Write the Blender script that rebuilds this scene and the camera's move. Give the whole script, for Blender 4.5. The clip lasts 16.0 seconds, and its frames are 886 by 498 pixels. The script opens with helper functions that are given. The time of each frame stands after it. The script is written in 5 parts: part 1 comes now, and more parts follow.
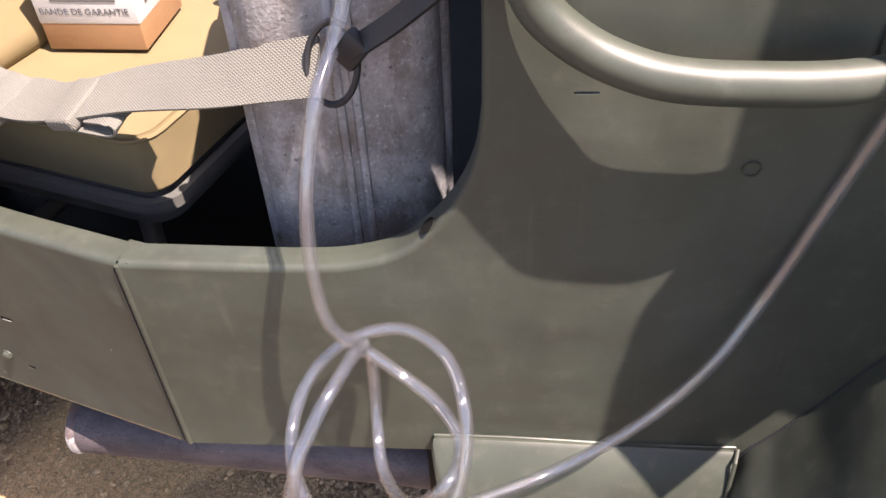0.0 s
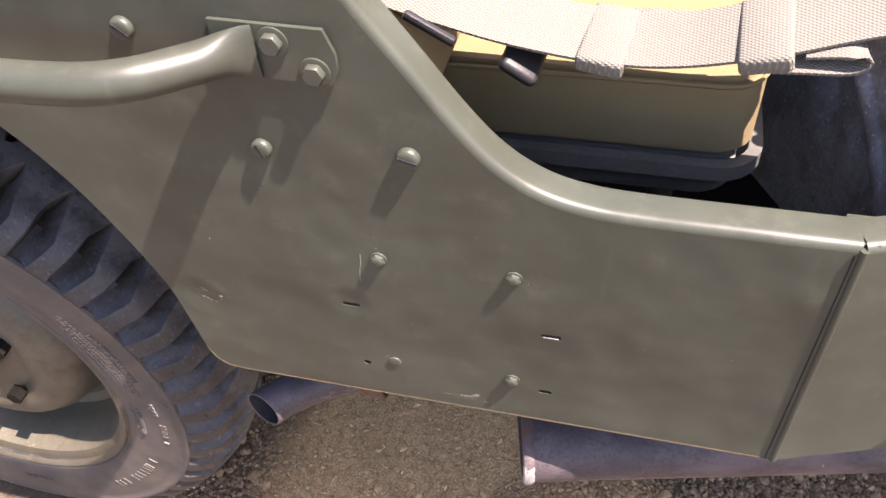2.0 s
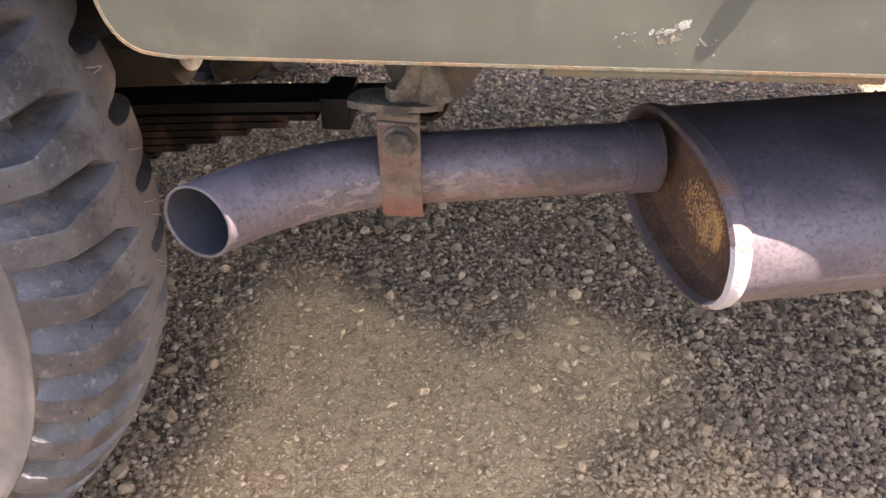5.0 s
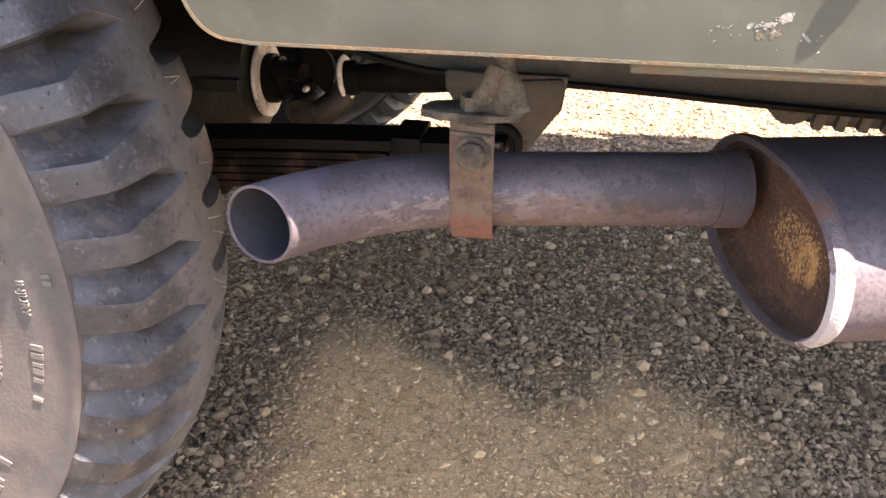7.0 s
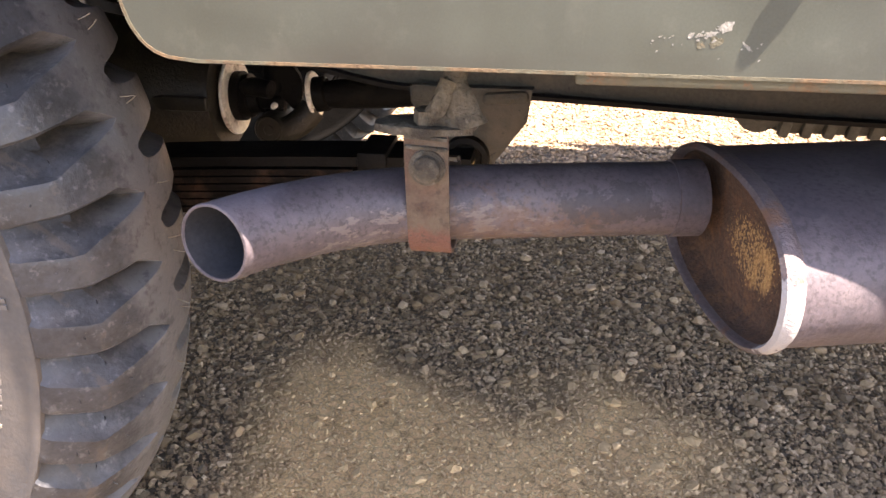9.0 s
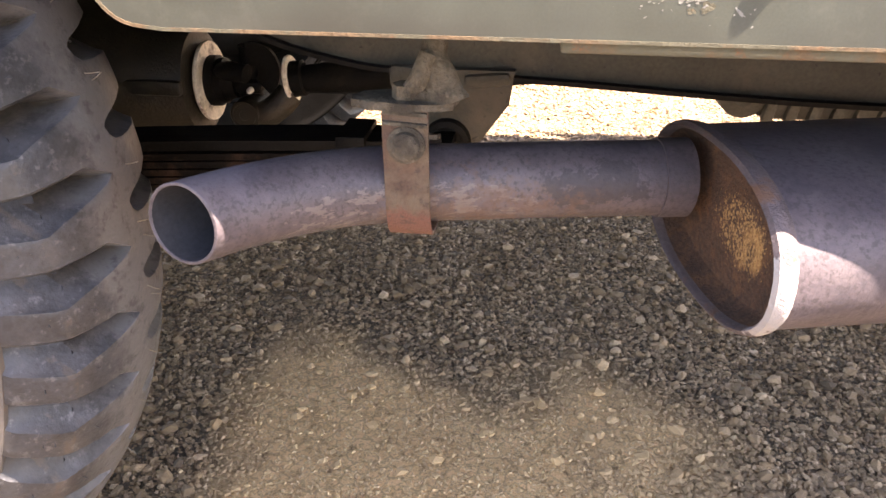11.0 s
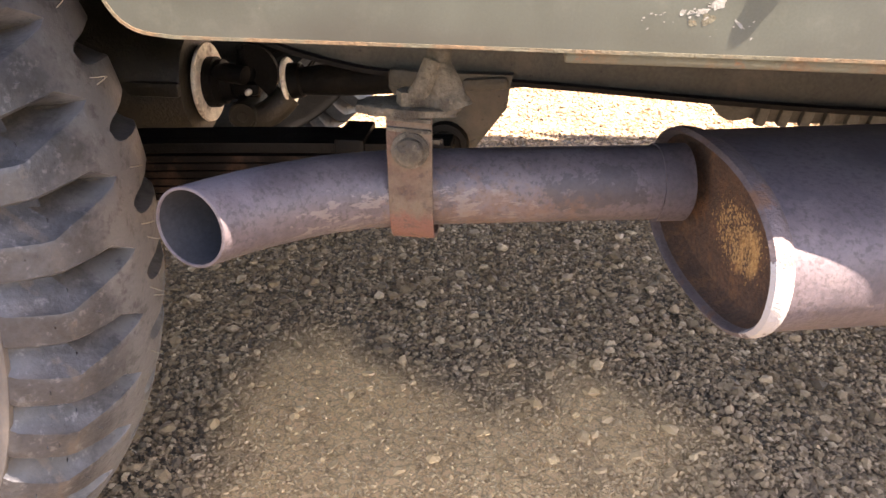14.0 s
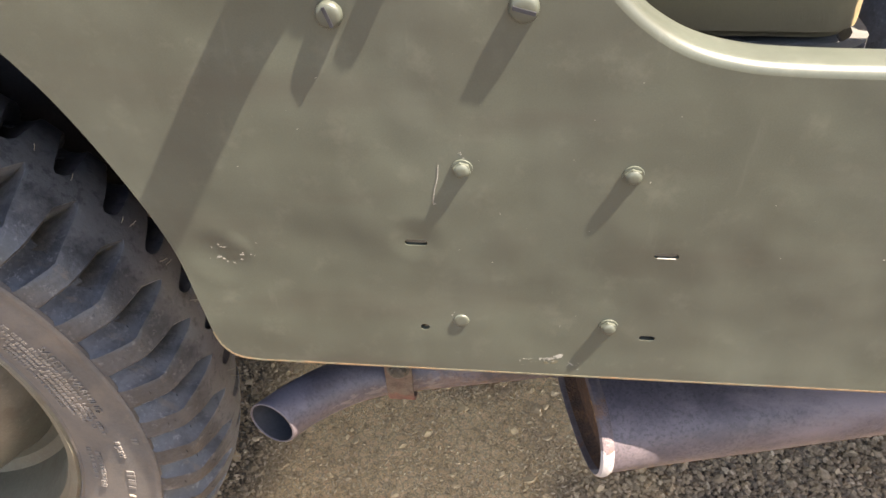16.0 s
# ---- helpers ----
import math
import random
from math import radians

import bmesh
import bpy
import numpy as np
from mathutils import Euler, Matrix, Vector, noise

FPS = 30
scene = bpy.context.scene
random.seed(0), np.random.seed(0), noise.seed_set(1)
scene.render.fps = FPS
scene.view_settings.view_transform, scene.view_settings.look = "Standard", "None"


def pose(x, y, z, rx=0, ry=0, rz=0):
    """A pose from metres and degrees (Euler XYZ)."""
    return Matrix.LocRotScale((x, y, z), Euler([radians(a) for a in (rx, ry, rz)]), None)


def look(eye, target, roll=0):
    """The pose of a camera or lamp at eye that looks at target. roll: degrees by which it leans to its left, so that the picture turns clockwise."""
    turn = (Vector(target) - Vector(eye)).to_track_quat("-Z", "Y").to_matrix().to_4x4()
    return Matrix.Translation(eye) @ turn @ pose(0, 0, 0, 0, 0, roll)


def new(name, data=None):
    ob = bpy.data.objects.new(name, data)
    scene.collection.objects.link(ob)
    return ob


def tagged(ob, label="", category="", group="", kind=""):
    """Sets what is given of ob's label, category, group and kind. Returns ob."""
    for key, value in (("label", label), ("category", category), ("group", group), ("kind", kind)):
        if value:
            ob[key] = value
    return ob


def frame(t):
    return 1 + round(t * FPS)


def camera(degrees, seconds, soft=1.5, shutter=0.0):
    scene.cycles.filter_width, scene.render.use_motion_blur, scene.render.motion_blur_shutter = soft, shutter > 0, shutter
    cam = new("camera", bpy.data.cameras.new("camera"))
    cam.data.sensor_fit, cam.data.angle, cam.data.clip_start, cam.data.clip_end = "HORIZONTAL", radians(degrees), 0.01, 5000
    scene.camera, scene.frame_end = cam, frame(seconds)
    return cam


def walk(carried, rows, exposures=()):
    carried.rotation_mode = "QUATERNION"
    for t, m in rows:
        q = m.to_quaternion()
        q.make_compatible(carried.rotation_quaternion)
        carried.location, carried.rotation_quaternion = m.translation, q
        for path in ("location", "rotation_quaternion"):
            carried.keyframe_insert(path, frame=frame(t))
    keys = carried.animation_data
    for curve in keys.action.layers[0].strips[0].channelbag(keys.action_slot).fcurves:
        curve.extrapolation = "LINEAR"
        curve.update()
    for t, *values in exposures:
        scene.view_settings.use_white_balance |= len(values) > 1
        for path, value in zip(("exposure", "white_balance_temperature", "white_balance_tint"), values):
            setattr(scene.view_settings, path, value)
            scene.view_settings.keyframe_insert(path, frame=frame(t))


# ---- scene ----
cam = camera(57.40, 16.0)
PATH = [
    (0.0, (0.7503, -0.3421, 1.1784), (0.4497, 0.3432, 0.5151), -2.99),
    (0.5, (0.6482, -0.355, 1.1629), (0.3553, 0.3113, 0.4771), -4.09),
    (1.0, (0.4664, -0.4058, 1.1686), (0.2065, 0.2688, 0.4777), -6.53),
    (1.5, (0.2959, -0.4301, 1.1527), (0.063, 0.2488, 0.4564), -5.9),
    (2.0, (0.1711, -0.3751, 1.1049), (-0.0405, 0.2882, 0.3871), -5.37),
    (2.5, (0.0754, -0.3474, 1.0695), (-0.0841, 0.2884, 0.3144), -5.24),
    (3.0, (-0.031, -0.3704, 1.0377), (-0.0752, 0.2969, 0.2942), -2.14),
    (3.5, (-0.0601, -0.3721, 0.9143), (-0.0594, 0.3076, 0.1808), -0.24),
    (3.7, (-0.0495, -0.3641, 0.8548), (-0.0504, 0.3288, 0.1338), 0.03),
    (5.8, (-0.0011, -0.334, 0.5905), (-0.1186, 0.5382, 0.1158), -0.03),
    (6.0, (-0.0063, -0.3366, 0.5866), (-0.133, 0.5362, 0.1154), 0.15),
    (6.5, (-0.0101, -0.3349, 0.582), (-0.1542, 0.5391, 0.1179), 0.5),
    (7.0, (-0.0071, -0.3351, 0.5849), (-0.157, 0.5411, 0.1269), 0.45),
    (7.5, (-0.0075, -0.3345, 0.5872), (-0.1596, 0.5446, 0.1354), 0.29),
    (8.0, (0.002, -0.3319, 0.5863), (-0.1468, 0.5501, 0.1393), 0.03),
    (8.5, (0.0057, -0.332, 0.5855), (-0.1376, 0.5523, 0.141), -0.21),
    (9.0, (0.0073, -0.3314, 0.5844), (-0.1261, 0.5553, 0.1417), -0.27),
    (9.5, (0.0056, -0.3267, 0.5787), (-0.1213, 0.5605, 0.1353), -0.27),
    (10.0, (0.0078, -0.32, 0.5715), (-0.1127, 0.567, 0.1257), -0.12),
    (12.5, (0.0033, -0.3215, 0.572), (-0.0989, 0.5647, 0.1201), 0.34),
    (13.0, (0.0031, -0.3233, 0.5733), (-0.0973, 0.5636, 0.1223), 0.4),
    (13.5, (0.0023, -0.3229, 0.5724), (-0.0966, 0.5641, 0.1213), 0.53),
    (14.0, (0.0009, -0.3262, 0.5769), (-0.0984, 0.5608, 0.126), 0.56),
    (14.5, (-0.0038, -0.3259, 0.5859), (-0.1033, 0.5619, 0.1367), 0.68),
    (15.0, (-0.0042, -0.3311, 0.6287), (-0.1025, 0.5374, 0.1428), 0.9),
    (15.5, (0.0079, -0.3648, 0.7826), (-0.0847, 0.4304, 0.1834), 0.29),
    (16.0, (0.0342, -0.3971, 0.9488), (-0.0532, 0.3673, 0.3101), -1.91),
]
EXPOSURES = [(0, 1.60, 7350, 26), (1, 1.64, 7200, 25), (1.5, 1.80, 7350, 28), (2.0, 1.94, 7400, 28), (2.5, 1.80, 7450, 27), (3.5, 2.40, 7450, 26), (6, 3.08, 7850, 25), (9, 3.08, 7850, 24), (12.5, 3.24, 8350, 26), (14.5, 3.24, 8350, 26), (15, 3.15, 8300, 26), (15.5, 2.86, 8200, 21), (16, 2.60, 7950, 17)]
walk(cam, [(t, look(eye, target, roll)) for t, eye, target, roll in PATH], EXPOSURES)

# world and sun: a high sun ahead of the vehicle, a little to the camera's side
SUN_TRAVEL = Vector((-0.50, 0.107, -1.0)).normalized()
world = bpy.data.worlds.new("world")
scene.world = world
world.use_nodes = True
wn = world.node_tree
sky = wn.nodes.new("ShaderNodeTexSky")
sky.sky_type = "NISHITA"
sky.sun_disc = False
sky.sun_elevation = math.asin(-SUN_TRAVEL.z)
sky.sun_rotation = math.atan2(-SUN_TRAVEL.x, -SUN_TRAVEL.y)
wn.links.new(sky.outputs["Color"], wn.nodes["Background"].inputs["Color"])
wn.nodes["Background"].inputs["Strength"].default_value = 0.104
sun = new("sun", bpy.data.lights.new("sun", "SUN"))
sun.data.energy, sun.data.angle, sun.data.color = 5.9, radians(0.5), (1.0, 0.96, 0.90)
sun.rotation_euler = SUN_TRAVEL.to_track_quat("-Z", "Y").to_euler()


# ---------------------------------------------------------------- materials
def material(name, color, rough=0.5, metal=0.0, vary=0.12, scale=30.0, fine=400.0, bump=0.15, tint=None, tint_at=(0.55, 0.7), tint_scale=12.0, wave=0.0, dist=0.002, tint2=None, tint2_at=(0.6, 0.66), tint2_scale=60.0):
    """A surface with a base colour, grain at two scales, an optional second colour in patches, and relief."""
    m = bpy.data.materials.new(name)
    m.use_nodes = True
    nt = m.node_tree
    b = nt.nodes["Principled BSDF"]
    b.inputs["Roughness"].default_value = rough
    b.inputs["Metallic"].default_value = metal
    co = nt.nodes.new("ShaderNodeTexCoord")

    def nz(s, detail=6.0, r=0.6):
        n = nt.nodes.new("ShaderNodeTexNoise")
        n.inputs["Scale"].default_value, n.inputs["Detail"].default_value, n.inputs["Roughness"].default_value = s, detail, r
        nt.links.new(co.outputs["Object"], n.inputs["Vector"])
        return n

    def mix(kind, fac, a, c):
        x = nt.nodes.new("ShaderNodeMix")
        x.data_type, x.blend_type = "RGBA", kind
        for sock, v in ((0, fac), (6, a), (7, c)):
            if hasattr(v, "is_output"):
                nt.links.new(v, x.inputs[sock])
            else:
                x.inputs[sock].default_value = v
        return x.outputs[2]

    def ramp(src, lo, hi, a=0.0, c=1.0):
        r = nt.nodes.new("ShaderNodeMapRange")
        r.inputs["From Min"].default_value, r.inputs["From Max"].default_value = lo, hi
        r.inputs["To Min"].default_value, r.inputs["To Max"].default_value = a, c
        nt.links.new(src, r.inputs["Value"])
        return r.outputs["Result"]

    big, small = nz(scale), nz(fine, 3.0)
    col = mix("MULTIPLY", 1.0, (*color, 1), mix("MIX", ramp(big.outputs["Fac"], 0.3, 0.7), (1 - vary, 1 - vary, 1 - vary, 1), (1 + vary, 1 + vary, 1 + vary, 1)))
    col = mix("MULTIPLY", 1.0, col, mix("MIX", ramp(small.outputs["Fac"], 0.3, 0.7), (1 - vary * 0.6,) * 3 + (1,), (1 + vary * 0.6,) * 3 + (1,)))
    if tint:
        patch = nz(tint_scale, 8.0, 0.65)
        f = ramp(patch.outputs["Fac"], *tint_at)
        col = mix("MIX", f, col, (*tint, 1))
    if tint2:
        patch = nz(tint2_scale, 10.0, 0.7)
        col = mix("MIX", ramp(patch.outputs["Fac"], *tint2_at), col, (*tint2, 1))
    nt.links.new(col, b.inputs["Base Color"])
    nt.links.new(ramp(big.outputs["Fac"], 0.3, 0.7, max(rough - 0.08, 0.02), min(rough + 0.1, 1.0)), b.inputs["Roughness"])
    bp = nt.nodes.new("ShaderNodeBump")
    bp.inputs["Strength"].default_value, bp.inputs["Distance"].default_value = bump, dist
    nt.links.new(small.outputs["Fac"], bp.inputs["Height"])
    if wave:
        slow = nt.nodes.new("ShaderNodeBump")
        slow.inputs["Strength"].default_value, slow.inputs["Distance"].default_value = 1.0, wave
        nt.links.new(nz(9.0, 2.0, 0.45).outputs["Fac"], slow.inputs["Height"])
        nt.links.new(slow.outputs["Normal"], bp.inputs["Normal"])
    nt.links.new(bp.outputs["Normal"], b.inputs["Normal"])
    return m


def stain(m, scale, lo, hi, color, amount=1.0, stretch=(1, 1, 1), zone=None, turn=(0, 0, 0), detail=10.0, rough=None):
    """Lay a ragged second colour over a surface; zone (centre, radii) keeps it to one spot, fading at its rim."""
    nt = m.node_tree
    b = nt.nodes["Principled BSDF"]
    co = [n for n in nt.nodes if n.type == "TEX_COORD"][0]
    mp = nt.nodes.new("ShaderNodeMapping")
    mp.inputs["Scale"].default_value = stretch
    mp.inputs["Rotation"].default_value = [radians(a) for a in turn]
    n = nt.nodes.new("ShaderNodeTexNoise")
    n.inputs["Scale"].default_value, n.inputs["Detail"].default_value, n.inputs["Roughness"].default_value = scale, detail, 0.68
    r = nt.nodes.new("ShaderNodeMapRange")
    r.inputs["From Min"].default_value, r.inputs["From Max"].default_value, r.inputs["To Max"].default_value = lo, hi, amount
    nt.links.new(co.outputs["Object"], mp.inputs["Vector"])
    nt.links.new(mp.outputs["Vector"], n.inputs["Vector"])
    value = n.outputs["Fac"]
    if zone:
        centre, radii = zone
        off = nt.nodes.new("ShaderNodeVectorMath")
        off.operation = "SUBTRACT"
        off.inputs[1].default_value = centre
        div = nt.nodes.new("ShaderNodeVectorMath")
        div.operation = "DIVIDE"
        div.inputs[1].default_value = radii
        ln = nt.nodes.new("ShaderNodeVectorMath")
        ln.operation = "LENGTH"
        fall = nt.nodes.new("ShaderNodeMapRange")
        fall.inputs["From Min"].default_value, fall.inputs["From Max"].default_value = 0.4, 1.3
        fall.inputs["To Min"].default_value, fall.inputs["To Max"].default_value = 0.12, -0.30
        add = nt.nodes.new("ShaderNodeMath")
        add.operation = "ADD"
        nt.links.new(co.outputs["Object"], off.inputs[0])
        nt.links.new(off.outputs["Vector"], div.inputs[0])
        nt.links.new(div.outputs["Vector"], ln.inputs[0])
        nt.links.new(ln.outputs["Value"], fall.inputs["Value"])
        nt.links.new(fall.outputs["Result"], add.inputs[0])
        nt.links.new(value, add.inputs[1])
        value = add.outputs[0]
    nt.links.new(value, r.inputs["Value"])
    x = nt.nodes.new("ShaderNodeMix")
    x.data_type = "RGBA"
    x.inputs[7].default_value = (*color, 1)
    nt.links.new(r.outputs["Result"], x.inputs[0])
    nt.links.new(b.inputs["Base Color"].links[0].from_socket, x.inputs[6])
    nt.links.new(x.outputs[2], b.inputs["Base Color"])
    if rough is not None:
        k = nt.nodes.new("ShaderNodeMix")
        k.inputs[3].default_value = rough
        nt.links.new(r.outputs["Result"], k.inputs[0])
        nt.links.new(b.inputs["Roughness"].links[0].from_socket, k.inputs[2])
        nt.links.new(k.outputs[0], b.inputs["Roughness"])
    return m


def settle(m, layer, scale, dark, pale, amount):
    """Dirt packed where the named layer says so, between two tones of earth; the dark one adds shade."""
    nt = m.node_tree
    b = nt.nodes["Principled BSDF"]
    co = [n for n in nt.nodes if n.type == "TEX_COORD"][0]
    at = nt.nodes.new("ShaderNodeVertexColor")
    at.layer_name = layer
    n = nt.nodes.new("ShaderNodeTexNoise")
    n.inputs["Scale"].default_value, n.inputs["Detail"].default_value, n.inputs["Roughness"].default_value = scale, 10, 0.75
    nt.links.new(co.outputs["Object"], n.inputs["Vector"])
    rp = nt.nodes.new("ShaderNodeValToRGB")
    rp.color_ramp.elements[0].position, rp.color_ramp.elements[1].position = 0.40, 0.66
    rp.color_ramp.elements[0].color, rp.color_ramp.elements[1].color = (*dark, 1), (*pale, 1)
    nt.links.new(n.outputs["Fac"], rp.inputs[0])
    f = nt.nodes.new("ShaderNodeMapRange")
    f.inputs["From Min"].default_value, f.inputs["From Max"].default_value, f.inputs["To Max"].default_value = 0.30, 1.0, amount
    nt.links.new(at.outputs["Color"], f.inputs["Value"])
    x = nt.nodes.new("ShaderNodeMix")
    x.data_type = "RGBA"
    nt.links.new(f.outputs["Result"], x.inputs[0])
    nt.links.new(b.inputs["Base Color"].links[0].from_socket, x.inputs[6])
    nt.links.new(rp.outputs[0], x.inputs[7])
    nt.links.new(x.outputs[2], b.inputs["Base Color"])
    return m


OLIVE = material("olive_paint", (0.0465, 0.0545, 0.0430), 0.41, 0, 0.16, 5, 900, 0.05, (0.034, 0.0365, 0.0300), (0.48, 0.78), 4.5, wave=0.0060, dist=0.0005, tint2=(0.095, 0.105, 0.088), tint2_at=(0.735, 0.77), tint2_scale=130)


def weather_paint(m, dents):
    """Wiped smears of pale dust, fine streaks, and soft dents (x, z, radius, depth) pressed into the sheet."""
    nt = m.node_tree
    b = nt.nodes["Principled BSDF"]
    co = nt.nodes.new("ShaderNodeTexCoord")
    src = b.inputs["Base Color"].links[0].from_socket
    for scale, stretch, turn, lo, hi, amount, col in ((7.0, (1, 1, 0.35), 25, 0.50, 0.78, 0.70, (0.070, 0.080, 0.066, 1)), (16.0, (0.25, 1, 1.6), 8, 0.52, 0.70, 0.45, (0.036, 0.035, 0.029, 1)), (60.0, (1, 1, 0.12), 30, 0.62, 0.74, 0.35, (0.095, 0.100, 0.085, 1))):
        mp = nt.nodes.new("ShaderNodeMapping")
        mp.inputs["Scale"].default_value = stretch
        mp.inputs["Rotation"].default_value = (0, radians(turn), 0)
        n = nt.nodes.new("ShaderNodeTexNoise")
        n.inputs["Scale"].default_value, n.inputs["Detail"].default_value, n.inputs["Roughness"].default_value = scale, 9, 0.62
        r = nt.nodes.new("ShaderNodeMapRange")
        r.inputs["From Min"].default_value, r.inputs["From Max"].default_value, r.inputs["To Max"].default_value = lo, hi, amount
        x = nt.nodes.new("ShaderNodeMix")
        x.data_type = "RGBA"
        x.inputs[7].default_value = col
        nt.links.new(co.outputs["Object"], mp.inputs["Vector"])
        nt.links.new(mp.outputs["Vector"], n.inputs["Vector"])
        nt.links.new(n.outputs["Fac"], r.inputs["Value"])
        nt.links.new(r.outputs["Result"], x.inputs[0])
        nt.links.new(src, x.inputs[6])
        src = x.outputs[2]
    nt.links.new(src, b.inputs["Base Color"])
    for px, pz, rad, depth in dents:
        d = nt.nodes.new("ShaderNodeVectorMath")
        d.operation = "DISTANCE"
        d.inputs[1].default_value = (px, 0, pz)
        r = nt.nodes.new("ShaderNodeMapRange")
        r.interpolation_type = "SMOOTHSTEP"
        r.inputs["From Max"].default_value = rad
        bp = nt.nodes.new("ShaderNodeBump")
        bp.inputs["Strength"].default_value, bp.inputs["Distance"].default_value = 1.0, depth
        nt.links.new(co.outputs["Object"], d.inputs[0])
        nt.links.new(d.outputs["Value"], r.inputs["Value"])
        nt.links.new(r.outputs["Result"], bp.inputs["Height"])
        nt.links.new(b.inputs["Normal"].links[0].from_socket, bp.inputs["Normal"])
        nt.links.new(bp.outputs["Normal"], b.inputs["Normal"])


def foot_roll(m):
    """The sheet bellies a little above its foot, then flares out towards the lower edge."""
    nt = m.node_tree
    b = nt.nodes["Principled BSDF"]
    co = [n for n in nt.nodes if n.type == "TEX_COORD"][0]
    n = nt.nodes.new("ShaderNodeTexNoise")
    n.inputs["Scale"].default_value, n.inputs["Detail"].default_value = 5.0, 3.0
    nt.links.new(co.outputs["Object"], n.inputs["Vector"])
    sep = nt.nodes.new("ShaderNodeSeparateXYZ")
    nt.links.new(co.outputs["Object"], sep.inputs[0])
    z = nt.nodes.new("ShaderNodeMath")
    z.operation = "MULTIPLY_ADD"
    z.inputs[1].default_value = 0.10
    nt.links.new(n.outputs["Fac"], z.inputs[0])
    nt.links.new(sep.outputs["Z"], z.inputs[2])
    for lo, hi, a, c, depth in ((0.545, 0.635, 1.0, 0.0, 0.0016), (0.62, 0.73, 0.0, 1.0, 0.0014)):
        r = nt.nodes.new("ShaderNodeMapRange")
        r.interpolation_type = "SMOOTHSTEP"
        r.inputs["From Min"].default_value, r.inputs["From Max"].default_value = lo, hi
        r.inputs["To Min"].default_value, r.inputs["To Max"].default_value = a, c
        nt.links.new(z.outputs[0], r.inputs["Value"])
        bp = nt.nodes.new("ShaderNodeBump")
        bp.inputs["Strength"].default_value, bp.inputs["Distance"].default_value = 1.0, depth
        nt.links.new(r.outputs["Result"], bp.inputs["Height"])
        nt.links.new(b.inputs["Normal"].links[0].from_socket, bp.inputs["Normal"])
        nt.links.new(bp.outputs["Normal"], b.inputs["Normal"])


stain(OLIVE, 38, 0.54, 0.68, (0.074, 0.080, 0.064), 0.55)
stain(OLIVE, 14, 0.53, 0.66, (0.034, 0.0385, 0.031), 0.5)
stain(OLIVE, 210, 0.66, 0.70, (0.110, 0.112, 0.094), 0.5)
foot_roll(OLIVE)
weather_paint(OLIVE, ((-0.163, 0.602, 0.026, 0.0018), (-0.150, 0.612, 0.014, -0.0009), (-0.0285, 0.624, 0.020, 0.0012), (-0.155, 0.545, 0.05, -0.0012)))
OLIVE_DARK = material("olive_underside", (0.045, 0.042, 0.031), 0.75, 0, 0.3, 14, 300, 0.5, (0.085, 0.068, 0.048), (0.55, 0.75))
stain(OLIVE_DARK, 130, 0.62, 0.66, (0.012, 0.010, 0.008), 0.85)
HEM = material("primer_edge", (0.115, 0.075, 0.040), 0.7, 0, 0.3, 60, 500, 0.3, (0.085, 0.080, 0.052), (0.45, 0.55), 25, tint2=(0.16, 0.07, 0.03), tint2_at=(0.58, 0.66), tint2_scale=70)
CHIP = material("bare_chip", (0.18, 0.18, 0.16), 0.6, 0, 0.35, 200, 900, 0.3)
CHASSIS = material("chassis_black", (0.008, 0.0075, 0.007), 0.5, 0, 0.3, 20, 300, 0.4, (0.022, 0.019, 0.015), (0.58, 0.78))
PIPE = material("burnt_exhaust_steel", (0.074, 0.062, 0.071), 0.55, 0.12, 0.22, 18, 500, 0.22, (0.100, 0.086, 0.094), (0.46, 0.66), 30, dist=0.0012)
stain(PIPE, 330, 0.50, 0.60, (0.034, 0.029, 0.034), 0.65)
stain(PIPE, 26, 0.50, 0.60, (0.050, 0.044, 0.054), 0.7)
stain(PIPE, 160, 0.58, 0.64, (0.115, 0.078, 0.060), 0.4, zone=((-0.03, 0.08, 0.395), (0.14, 0.06, 0.04)))
stain(PIPE, 48, 0.47, 0.60, (0.125, 0.080, 0.058), 0.75, zone=((-0.02, 0.088, 0.374), (0.17, 0.05, 0.020)), rough=0.85)
stain(PIPE, 95, 0.50, 0.55, (0.036, 0.032, 0.037), 0.75, zone=((0.040, 0.080, 0.409), (0.045, 0.05, 0.018)))
# Paler zone paints in the extra light on the silencer shell.
stain(PIPE, 34, 0.40, 0.60, (0.150, 0.122, 0.130), 0.8, stretch=(0.35, 1, 1), zone=((0.32, 0.12, 0.41), (0.20, 0.12, 0.08)))
stain(PIPE, 130, 0.635, 0.66, (0.170, 0.145, 0.135), 0.55, stretch=(0.6, 1, 1.5), zone=((-0.06, 0.06, 0.40), (0.15, 0.06, 0.03)))
stain(PIPE, 24, 0.44, 0.62, (0.135, 0.124, 0.148), 0.5, zone=((-0.160, 0.030, 0.418), (0.045, 0.035, 0.03)))
stain(PIPE, 70, 0.60, 0.66, (0.115, 0.065, 0.045), 0.35, zone=((-0.03, 0.08, 0.395), (0.14, 0.06, 0.04)))
RUST = material("rust", (0.064, 0.034, 0.021), 0.92, 0, 0.45, 70, 420, 1.0, (0.115, 0.056, 0.027), (0.50, 0.64), 55, dist=0.002)
stain(RUST, 300, 0.50, 0.60, (0.040, 0.022, 0.015), 0.7)
stain(RUST, 40, 0.575, 0.66, (0.40, 0.225, 0.085), 0.8, stretch=(1, 1, 0.42), zone=((0.11, 0.060, 0.392), (0.06, 0.045, 0.030)))
